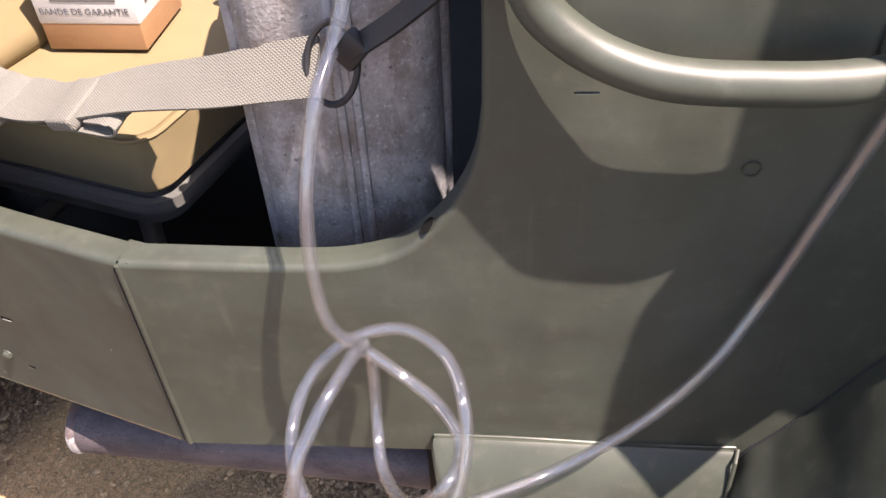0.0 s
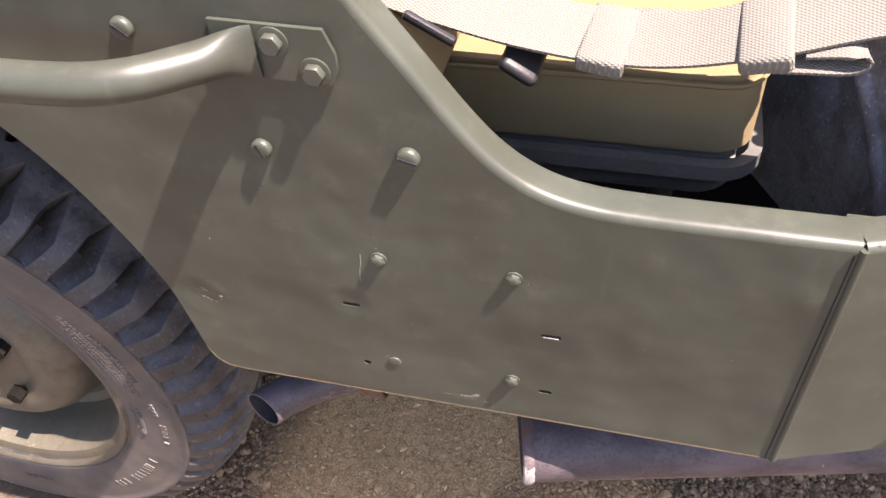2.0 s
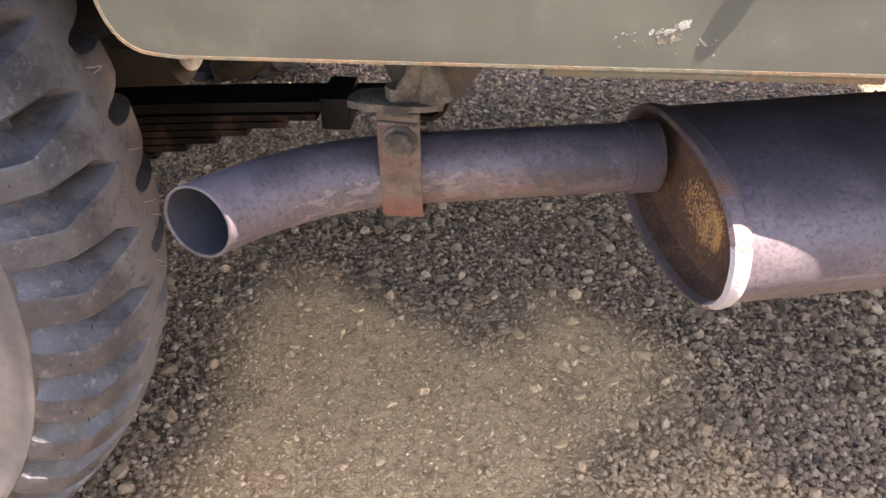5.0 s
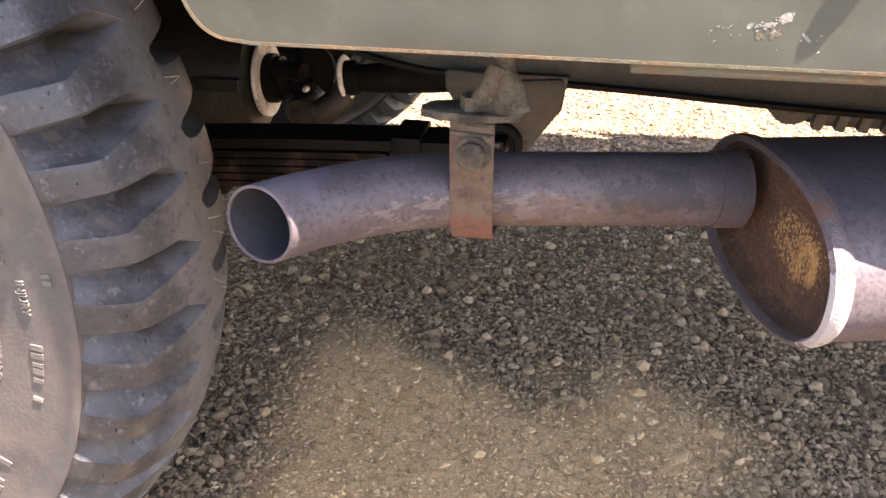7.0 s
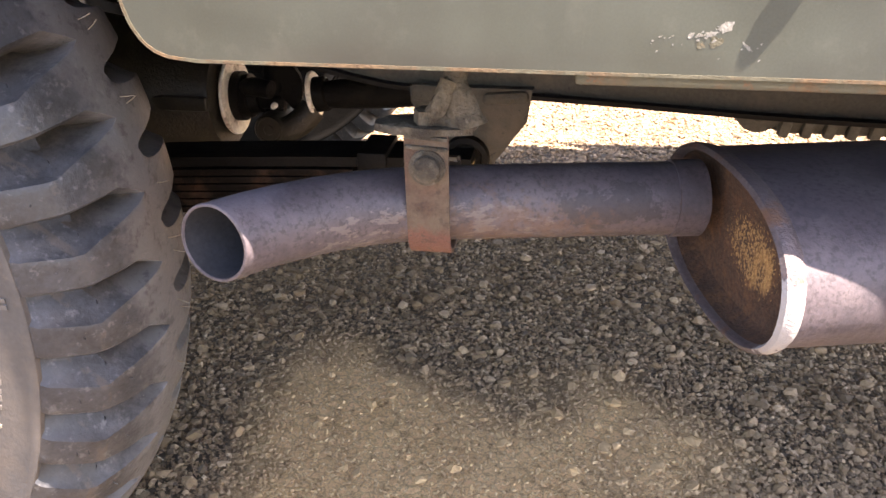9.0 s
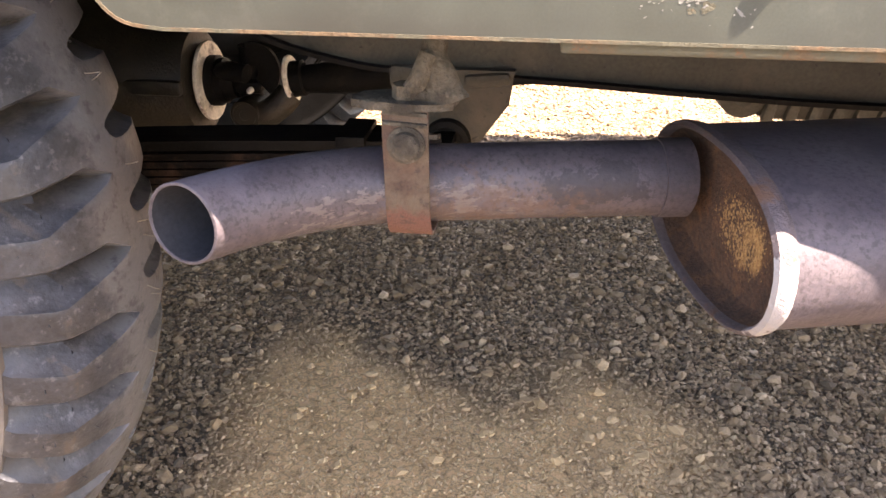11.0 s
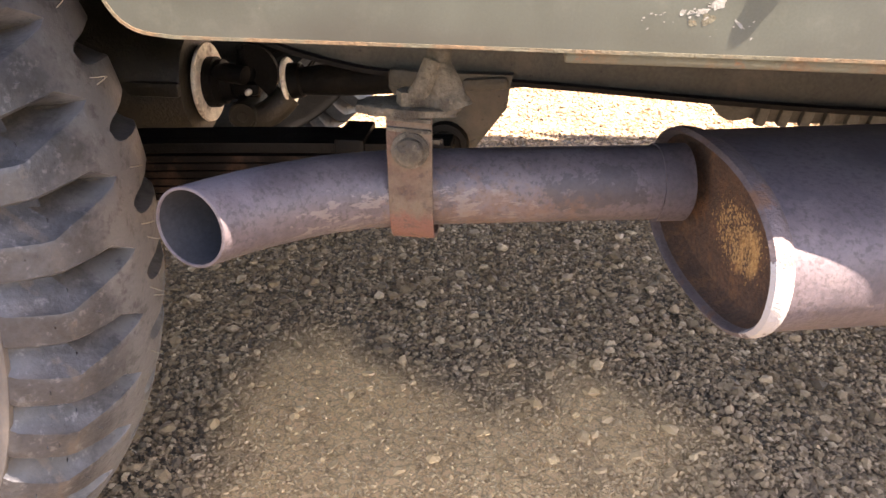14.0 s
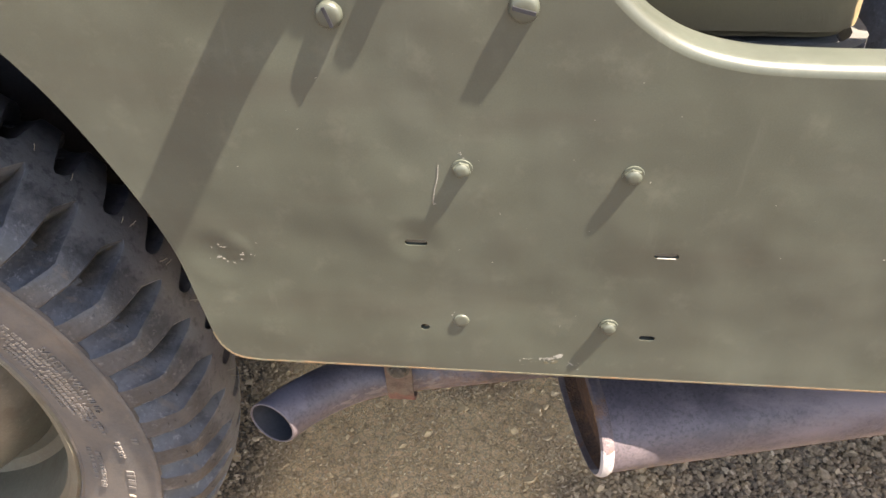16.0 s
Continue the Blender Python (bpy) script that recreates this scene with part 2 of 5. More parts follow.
stain(RUST, 520, 0.60, 0.66, (0.50, 0.31, 0.130), 0.6, zone=((0.11, 0.065, 0.395), (0.07, 0.050, 0.032)))
RUST_RED = material("rusty_strap", (0.080, 0.048, 0.034), 0.85, 0, 0.35, 50, 500, 0.6, (0.112, 0.084, 0.058), (0.46, 0.64), 60)
stain(RUST_RED, 70, 0.44, 0.60, (0.140, 0.058, 0.040), 0.8, zone=((-0.0595, 0.062, 0.388), (0.03, 0.03, 0.018)))
stain(RUST_RED, 140, 0.55, 0.63, (0.050, 0.033, 0.026), 0.7)
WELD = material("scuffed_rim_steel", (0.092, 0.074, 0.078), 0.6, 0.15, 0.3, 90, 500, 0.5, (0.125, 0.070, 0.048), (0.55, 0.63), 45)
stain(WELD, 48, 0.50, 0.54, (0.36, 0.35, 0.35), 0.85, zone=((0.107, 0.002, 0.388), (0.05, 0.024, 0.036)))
MUD = material("muddy_steel", (0.092, 0.078, 0.058), 0.9, 0, 0.35, 40, 400, 0.9, (0.036, 0.029, 0.021), (0.48, 0.62), 60)
stain(MUD, 220, 0.60, 0.68, (0.17, 0.145, 0.11), 0.6)
BRASSY = material("brassy_steel", (0.30, 0.225, 0.10), 0.45, 0.5, 0.3, 60, 500, 0.3, (0.10, 0.075, 0.045), (0.5, 0.66), 90)
LEAF = material("spring_steel", (0.010, 0.008, 0.007), 0.75, 0, 0.3, 40, 400, 0.5, (0.050, 0.030, 0.021), (0.50, 0.66), 40)
GREASE = material("greasy_olive_iron", (0.020, 0.017, 0.011), 0.5, 0.1, 0.35, 25, 300, 0.5, (0.040, 0.031, 0.018), (0.5, 0.7), 30)
# Soot in the tailpipe bore; a shade colour for wheel wells, gaps and slots.
SOOT_SHADE = material("soot_and_shade", (0.03, 0.031, 0.035), 0.9, 0, 0.2)
RUBBER = material("tyre_rubber", (0.035, 0.0375, 0.0425), 0.42, 0, 0.35, 26, 300, 0.30, (0.060, 0.058, 0.058), (0.52, 0.72), 40, dist=0.0015)
stain(RUBBER, 30, 0.36, 0.56, (0.118, 0.118, 0.121), 0.85, zone=((0, 0.006, 0), (9, 0.050, 9)))
stain(RUBBER, 150, 0.57, 0.66, (0.150, 0.148, 0.145), 0.5)
stain(RUBBER, 90, 0.47, 0.37, (0.022, 0.023, 0.026), 0.65)
stain(RUBBER, 60, 0.60, 0.70, (0.105, 0.085, 0.066), 0.5, zone=((0, -0.0600, 0), (9, 0.005, 9)), rough=0.85)
stain(RUBBER, 110, 0.69, 0.73, (0.27, 0.24, 0.21), 0.6)
stain(RUBBER, 300, 0.36, 0.29, (0.010, 0.011, 0.012), 0.85)
# Brown dirt in the grooves; its dark tone also carries their shade.
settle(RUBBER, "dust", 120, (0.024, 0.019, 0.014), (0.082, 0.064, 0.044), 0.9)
RUBBER_SIDE = material("dusty_sidewall", (0.066, 0.063, 0.062), 0.62, 0, 0.18, 20, 350, 0.15, (0.125, 0.104, 0.086), (0.42, 0.66), 12)
stain(RUBBER_SIDE, 60, 0.62, 0.74, (0.15, 0.125, 0.10), 0.5)
LETTER = material("moulded_letters", (0.105, 0.097, 0.090), 0.6, 0, 0.15, 20, 350, 0.3)
PALE_LETTER = material("dusty_letters", (0.22, 0.195, 0.15), 0.8, 0, 0.25, 60, 350, 0.3)
RIM = material("rim_paint", (0.088, 0.082, 0.060), 0.45, 0, 0.2, 12, 300, 0.2, (0.15, 0.125, 0.095), (0.5, 0.8), 9)
stain(RIM, 30, 0.50, 0.66, (0.075, 0.058, 0.040), 0.75)
stain(RIM, 160, 0.60, 0.68, (0.20, 0.17, 0.13), 0.5)
CANVAS = material("tan_canvas", (0.185, 0.140, 0.070), 0.85, 0, 0.08, 18, 1500, 0.6, dist=0.0008, wave=0.002)
BLACK = material("black_rubber", (0.012, 0.012, 0.014), 0.5, 0, 0.2)
SEATPAN = material("seat_pan_paint", (0.100, 0.100, 0.094), 0.42, 0, 0.2)
BLUEGREY = material("dusty_blue_grey_paint", (0.095, 0.108, 0.130), 0.45, 0, 0.3, 25, 300, 0.3, (0.16, 0.17, 0.19), (0.56, 0.72), 40)
CANMETAL = material("worn_grey_can", (0.240, 0.244, 0.258), 0.48, 0.1, 0.28, 22, 260, 0.5, (0.150, 0.138, 0.130), (0.46, 0.64), 18, wave=0.003, tint2=(0.050, 0.040, 0.036), tint2_at=(0.63, 0.67), tint2_scale=170)
stain(CANMETAL, 40, 0.52, 0.64, (0.36, 0.36, 0.37), 0.6, stretch=(1, 1, 0.35))
stain(CANMETAL, 22, 0.54, 0.66, (0.120, 0.100, 0.092), 0.7, stretch=(1, 1, 0.6))
stain(CANMETAL, 260, 0.60, 0.66, (0.55, 0.55, 0.55), 0.6)
stain(CANMETAL, 120, 0.38, 0.33, (0.05, 0.045, 0.045), 0.8)
CARD = material("cardboard", (0.36, 0.20, 0.10), 0.85, 0, 0.08, 20, 300, 0.1, wave=0.001)
LABEL = material("paper_label", (0.58, 0.58, 0.58), 0.6, 0, 0.05)
INK = material("ink", (0.12, 0.12, 0.12), 0.8)
CAST = material("cast_alloy", (0.075, 0.068, 0.056), 0.7, 0.2, 0.3, 30, 300, 0.4)
# Near black puts the tub's shade into the colour of its inner sheets.
INSIDE_SHADE = material("interior_shade_black", (0.009, 0.009, 0.0085), 0.6, 0, 0.2)
WIRE = material("bright_flange", (0.80, 0.74, 0.64), 0.5, 0.1, 0.25, 60, 500, 0.3, (0.22, 0.17, 0.11), (0.54, 0.68), 55)


for m in (INSIDE_SHADE, SOOT_SHADE, LEAF, CHASSIS):
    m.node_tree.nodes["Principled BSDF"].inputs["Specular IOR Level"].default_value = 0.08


def hose_material():
    """Clear soft plastic: mostly see-through, faintly milky, glossy."""
    m = bpy.data.materials.new("clear_pvc")
    m.use_nodes = True
    nt = m.node_tree
    nt.nodes.remove(nt.nodes["Principled BSDF"])
    clear = nt.nodes.new("ShaderNodeBsdfTransparent")
    clear.inputs["Color"].default_value = (0.95, 0.96, 0.98, 1)
    milk = nt.nodes.new("ShaderNodeBsdfTranslucent")
    milk.inputs["Color"].default_value = (0.80, 0.82, 0.90, 1)
    haze = nt.nodes.new("ShaderNodeBsdfDiffuse")
    haze.inputs["Color"].default_value = (0.72, 0.75, 0.85, 1)
    m1 = nt.nodes.new("ShaderNodeMixShader")
    m1.inputs[0].default_value = 0.5
    nt.links.new(milk.outputs[0], m1.inputs[1])
    nt.links.new(haze.outputs[0], m1.inputs[2])
    m2 = nt.nodes.new("ShaderNodeMixShader")
    m2.inputs[0].default_value = 0.035
    nt.links.new(clear.outputs[0], m2.inputs[1])
    nt.links.new(m1.outputs[0], m2.inputs[2])
    gloss = nt.nodes.new("ShaderNodeBsdfGlossy")
    gloss.inputs["Roughness"].default_value = 0.07
    lw = nt.nodes.new("ShaderNodeLayerWeight")
    lw.inputs["Blend"].default_value = 0.28
    fr = nt.nodes.new("ShaderNodeMapRange")
    fr.inputs["To Min"].default_value, fr.inputs["To Max"].default_value = 0.05, 0.58
    nt.links.new(lw.outputs["Facing"], fr.inputs["Value"])
    m3 = nt.nodes.new("ShaderNodeMixShader")
    nt.links.new(fr.outputs[0], m3.inputs[0])
    nt.links.new(m2.outputs[0], m3.inputs[1])
    nt.links.new(gloss.outputs[0], m3.inputs[2])
    nt.links.new(m3.outputs[0], nt.nodes["Material Output"].inputs["Surface"])
    return m


HOSE = hose_material()


# ---------------------------------------------------------------- mesh tools
def mesh_of(bm, smooth=40):
    me = bpy.data.meshes.new("mesh")
    bmesh.ops.recalc_face_normals(bm, faces=bm.faces)
    bm.to_mesh(me)
    bm.free()
    if smooth:
        me.polygons.foreach_set("use_smooth", [True] * len(me.polygons))
        me.set_sharp_from_angle(angle=radians(smooth))
    return me


def part(name, bm, mat, parent=None, label="", smooth=40):
    me = mesh_of(bm, smooth) if isinstance(bm, bmesh.types.BMesh) else bm
    if not me.materials:
        me.materials.append(mat)
    ob = new(name, me)
    if parent:
        ob.parent = parent
    if label:
        ob["label"] = label
    return ob


def thing(name, label, category, at=(0, 0, 0), group=""):
    ob = new(name)
    ob.location = at
    ob.empty_display_size = 0.05
    return tagged(ob, label, category, group)


def box(size, at=(0, 0, 0), bevel=0.0, turn=None, bm=None, segments=2):
    own = bmesh.new()
    bmesh.ops.create_cube(own, size=1.0)
    bmesh.ops.scale(own, vec=size, verts=own.verts)
    if bevel:
        bmesh.ops.bevel(own, geom=own.edges[:], offset=bevel, segments=segments, profile=0.5, affect="EDGES")
    m = Matrix.Translation(at) @ (turn.to_4x4() if turn else Matrix())
    bmesh.ops.transform(own, matrix=m, verts=own.verts)
    return merge(bm, own)


def merge(bm, own):
    if bm is None:
        return own
    me = bpy.data.meshes.new("tmp")
    own.to_mesh(me)
    own.free()
    bm.from_mesh(me)
    bpy.data.meshes.remove(me)
    return bm


def catmull(points, n=8):
    p = [Vector(q) for q in points]
    p = [2 * p[0] - p[1]] + p + [2 * p[-1] - p[-2]]
    out = []
    for i in range(1, len(p) - 2):
        for k in range(n):
            t = k / n
            a, b, c, d = p[i - 1], p[i], p[i + 1], p[i + 2]
            out.append(0.5 * (2 * b + (c - a) * t + (2 * a - 5 * b + 4 * c - d) * t * t + (3 * b - a - 3 * c + d) * t ** 3))
    out.append(p[-2])
    return out


def sweep(path, ring, up=Vector((0, 0, 1)), closed_ring=True, caps=True, bm=None, scale=None):
    """Sweep a 2D ring (side, up) along a path of points, its upright side kept near up."""
    bm = bm or bmesh.new()
    rows = []
    path = [Vector(p) for p in path]
    prev = None
    for i, p in enumerate(path):
        t = (path[min(i + 1, len(path) - 1)] - path[max(i - 1, 0)]).normalized()
        if prev is None:
            s = t.cross(up).normalized()
        else:
            s = (prev - t * prev.dot(t)).normalized()
        prev = s
        u = s.cross(t)
        k = scale(i / (len(path) - 1)) if scale else 1.0
        rows.append([bm.verts.new(p + s * a * k + u * b * k) for a, b in ring])
    n = len(ring)
    for r, q in zip(rows, rows[1:]):
        for j in range(n if closed_ring else n - 1):
            bm.faces.new((r[j], r[(j + 1) % n], q[(j + 1) % n], q[j]))
    if caps and closed_ring:
        bm.faces.new(rows[0])
        bm.faces.new(rows[-1][::-1])
    return bm


def circle(r, n=16, squash=1.0):
    return [(r * math.cos(2 * math.pi * k / n), r * squash * math.sin(2 * math.pi * k / n)) for k in range(n)]


def rect(w, h):
    return [(-w / 2, -h / 2), (w / 2, -h / 2), (w / 2, h / 2), (-w / 2, h / 2)]


def lathe(profile, n=48, m=None, closed=False, bm=None):
    """Turn a profile of (along the axis, radius) about the y axis."""
    bm = bm or bmesh.new()
    m = m or Matrix()
    rows = []
    for k in range(n):
        a = 2 * math.pi * k / n
        rows.append([bm.verts.new(m @ Vector((r * math.cos(a), y, r * math.sin(a)))) for y, r in profile])
    for k in range(n):
        r, q = rows[k], rows[(k + 1) % n]
        for j in range(len(profile) if closed else len(profile) - 1):
            i = (j + 1) % len(profile)
            if (r[j].co - q[j].co).length < 1e-7:
                bm.faces.new((r[j], r[i], q[i]))
            elif (r[i].co - q[i].co).length < 1e-7:
                bm.faces.new((r[j], r[i], q[j]))
            else:
                bm.faces.new((r[j], r[i], q[i], q[j]))
    bmesh.ops.remove_doubles(bm, verts=bm.verts, dist=1e-6)
    return bm


def slab(outer, holes, thick, place):
    """A sheet with holes: outlines in (u, v), place maps (u, v, depth) to the world."""
    from mathutils.geometry import tessellate_polygon
    bm = bmesh.new()
    loops = [outer] + holes
    flat = [p for l in loops for p in l]
    tris = tessellate_polygon([[Vector((u, v, 0)) for u, v in l] for l in loops])
    front = [bm.verts.new(place(u, v, 0)) for u, v in flat]
    back = [bm.verts.new(place(u, v, thick)) for u, v in flat]
    for t in tris:
        bm.faces.new([front[i] for i in t])
        bm.faces.new([back[i] for i in reversed(t)])
    o = 0
    for l in loops:
        for i in range(len(l)):
            j = (i + 1) % len(l)
            bm.faces.new((front[o + i], front[o + j], back[o + j], back[o + i]))
        o += len(l)
    return bm


def dot(x, z, rx, rz, n=10):
    return [(x + rx * math.cos(2 * math.pi * k / n), z + rz * math.sin(2 * math.pi * k / n)) for k in range(n)]


def slot_outline(x, z, w, h):
    r = h / 2
    a = [(x - w / 2 + r + r * math.cos(t), z + r * math.sin(t)) for t in [math.pi / 2 + k * math.pi / 4 for k in range(5)]]
    b = [(x + w / 2 - r + r * math.cos(t), z + r * math.sin(t)) for t in [-math.pi / 2 + k * math.pi / 4 for k in range(5)]]
    return a + b


# ---------------------------------------------------------------- ground
def ground_height(x, y):
    return 0.006 * noise.noise((x * 3.1, y * 3.1, 0.3)) + 0.003 * noise.noise((x * 11, y * 11, 4.0))


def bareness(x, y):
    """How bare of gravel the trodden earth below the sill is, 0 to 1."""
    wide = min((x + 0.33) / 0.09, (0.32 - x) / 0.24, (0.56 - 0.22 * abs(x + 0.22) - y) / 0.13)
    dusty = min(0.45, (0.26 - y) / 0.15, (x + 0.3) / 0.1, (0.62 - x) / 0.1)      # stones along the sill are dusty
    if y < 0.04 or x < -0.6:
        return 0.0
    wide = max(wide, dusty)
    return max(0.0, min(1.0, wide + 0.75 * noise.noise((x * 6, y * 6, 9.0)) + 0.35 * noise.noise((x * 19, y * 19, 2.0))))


def ground_material():
    m = material("gravel_dirt", (0.165, 0.122, 0.083), 0.95, 0, 0.22, 9, 300, 0.9, (0.11, 0.086, 0.062), (0.45, 0.62), 6.0, dist=0.003, tint2=(0.15, 0.11, 0.07), tint2_at=(0.55, 0.66), tint2_scale=55)
    nt = m.node_tree
    b = nt.nodes["Principled BSDF"]
    src = b.inputs["Base Color"].links[0].from_socket
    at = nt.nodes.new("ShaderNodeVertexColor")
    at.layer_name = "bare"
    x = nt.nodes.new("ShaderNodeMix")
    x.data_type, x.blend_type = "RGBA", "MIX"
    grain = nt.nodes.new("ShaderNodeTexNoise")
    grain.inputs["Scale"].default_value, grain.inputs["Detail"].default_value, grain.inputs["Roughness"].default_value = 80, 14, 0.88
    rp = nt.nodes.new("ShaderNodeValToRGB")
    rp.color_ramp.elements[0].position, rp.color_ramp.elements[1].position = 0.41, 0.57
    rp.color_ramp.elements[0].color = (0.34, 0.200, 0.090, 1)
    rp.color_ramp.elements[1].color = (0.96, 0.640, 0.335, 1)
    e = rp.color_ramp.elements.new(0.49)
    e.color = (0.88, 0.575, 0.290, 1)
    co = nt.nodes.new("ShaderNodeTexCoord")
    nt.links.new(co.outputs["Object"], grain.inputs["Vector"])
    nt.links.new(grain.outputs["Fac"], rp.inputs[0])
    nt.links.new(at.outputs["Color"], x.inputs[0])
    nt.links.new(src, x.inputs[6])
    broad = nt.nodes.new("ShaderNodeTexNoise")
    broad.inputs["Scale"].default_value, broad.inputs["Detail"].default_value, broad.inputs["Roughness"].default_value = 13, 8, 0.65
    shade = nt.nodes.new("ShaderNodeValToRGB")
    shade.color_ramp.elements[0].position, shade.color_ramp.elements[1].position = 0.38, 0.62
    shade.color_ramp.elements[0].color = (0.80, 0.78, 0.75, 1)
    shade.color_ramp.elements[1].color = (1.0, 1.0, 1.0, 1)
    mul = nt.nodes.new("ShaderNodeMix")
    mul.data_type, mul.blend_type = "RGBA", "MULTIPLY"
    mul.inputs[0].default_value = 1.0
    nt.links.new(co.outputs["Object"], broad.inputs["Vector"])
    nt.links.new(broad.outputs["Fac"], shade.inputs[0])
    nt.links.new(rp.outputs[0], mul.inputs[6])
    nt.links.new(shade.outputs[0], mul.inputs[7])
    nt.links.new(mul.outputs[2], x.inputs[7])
    # dry cracks and clods
    vor = nt.nodes.new("ShaderNodeTexVoronoi")
    vor.feature = "DISTANCE_TO_EDGE"
    vor.inputs["Scale"].default_value = 62
    warp = nt.nodes.new("ShaderNodeMix")
    warp.data_type = "RGBA"
    warp.inputs[0].default_value = 0.045
    nt.links.new(co.outputs["Object"], warp.inputs[6])
    nt.links.new(broad.outputs["Color"], warp.inputs[7])
    nt.links.new(warp.outputs[2], vor.inputs["Vector"])
    crack = nt.nodes.new("ShaderNodeMapRange")
    crack.inputs["From Max"].default_value = 0.07
    crack.inputs["To Min"].default_value = 0.50
    nt.links.new(vor.outputs["Distance"], crack.inputs["Value"])
    torn = nt.nodes.new("ShaderNodeMix")
    torn.data_type, torn.blend_type = "RGBA", "MULTIPLY"
    torn.inputs[0].default_value = 0.9
    nt.links.new(x.outputs[2], torn.inputs[6])
    nt.links.new(crack.outputs["Result"], torn.inputs[7])
    nt.links.new(torn.outputs[2], b.inputs["Base Color"])
    bp = nt.nodes.new("ShaderNodeBump")
    bp.inputs["Strength"].default_value, bp.inputs["Distance"].default_value = 1.0, 0.006
    nt.links.new(grain.outputs["Fac"], bp.inputs["Height"])
    nt.links.new(b.inputs["Normal"].links[0].from_socket, bp.inputs["Normal"])
    nt.links.new(bp.outputs["Normal"], b.inputs["Normal"])
    return m


def build_ground():
    n = 190
    us = np.linspace(-1, 1, n)
    xs = np.sign(us) * (abs(us) * 1.9 + 600 * abs(us) ** 14)
    ys = xs + 0.5
    verts = [(x, y, ground_height(x, y) if abs(x) < 3 and abs(y) < 4 else 0.0) for y in ys for x in xs]
    faces = [(j * n + i, j * n + i + 1, (j + 1) * n + i + 1, (j + 1) * n + i) for j in range(n - 1) for i in range(n - 1)]
    me = bpy.data.meshes.new("ground")
    me.from_pydata(verts, [], faces)
    me.polygons.foreach_set("use_smooth", [True] * len(me.polygons))
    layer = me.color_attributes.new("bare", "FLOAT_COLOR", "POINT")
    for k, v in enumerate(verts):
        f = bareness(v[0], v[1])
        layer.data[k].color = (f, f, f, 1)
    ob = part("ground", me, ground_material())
    return tagged(ob, "dry brown earth yard strewn with grey gravel", "ground", kind="structure")


def pebble_material():
    """Each stone its own grey or brown; stones trodden into the bare earth take its dust."""
    m = material("pebbles", (0.335, 0.245, 0.160), 0.9, 0, 0.2, 60, 600, 0.4)
    stain(m, 9, 0.50, 0.66, (0.24, 0.165, 0.095), 0.6)
    nt = m.node_tree
    b = nt.nodes["Principled BSDF"]
    src = b.inputs["Base Color"].links[0].from_socket
    geo = nt.nodes.new("ShaderNodeNewGeometry")
    rp = nt.nodes.new("ShaderNodeValToRGB")
    rp.color_ramp.elements[0].color = (0.34, 0.33, 0.33, 1)
    rp.color_ramp.elements[1].color = (1.40, 1.40, 1.40, 1)
    for at, col in ((0.45, (0.72, 0.66, 0.58, 1)), (0.88, (1.02, 0.98, 0.94, 1))):
        e = rp.color_ramp.elements.new(at)
        e.color = col
    x = nt.nodes.new("ShaderNodeMix")
    x.data_type, x.blend_type = "RGBA", "MULTIPLY"
    x.inputs[0].default_value = 1.0
    nt.links.new(geo.outputs["Random Per Island"], rp.inputs[0])
    nt.links.new(src, x.inputs[6])
    nt.links.new(rp.outputs[0], x.inputs[7])
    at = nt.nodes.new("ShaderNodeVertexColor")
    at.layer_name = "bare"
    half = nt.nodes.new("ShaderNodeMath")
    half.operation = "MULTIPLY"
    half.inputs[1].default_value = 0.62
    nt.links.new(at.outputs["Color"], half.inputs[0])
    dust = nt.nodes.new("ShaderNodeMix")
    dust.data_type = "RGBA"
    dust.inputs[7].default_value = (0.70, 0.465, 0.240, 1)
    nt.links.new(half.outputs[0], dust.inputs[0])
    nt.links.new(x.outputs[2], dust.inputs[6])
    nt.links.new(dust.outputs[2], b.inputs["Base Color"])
    return m


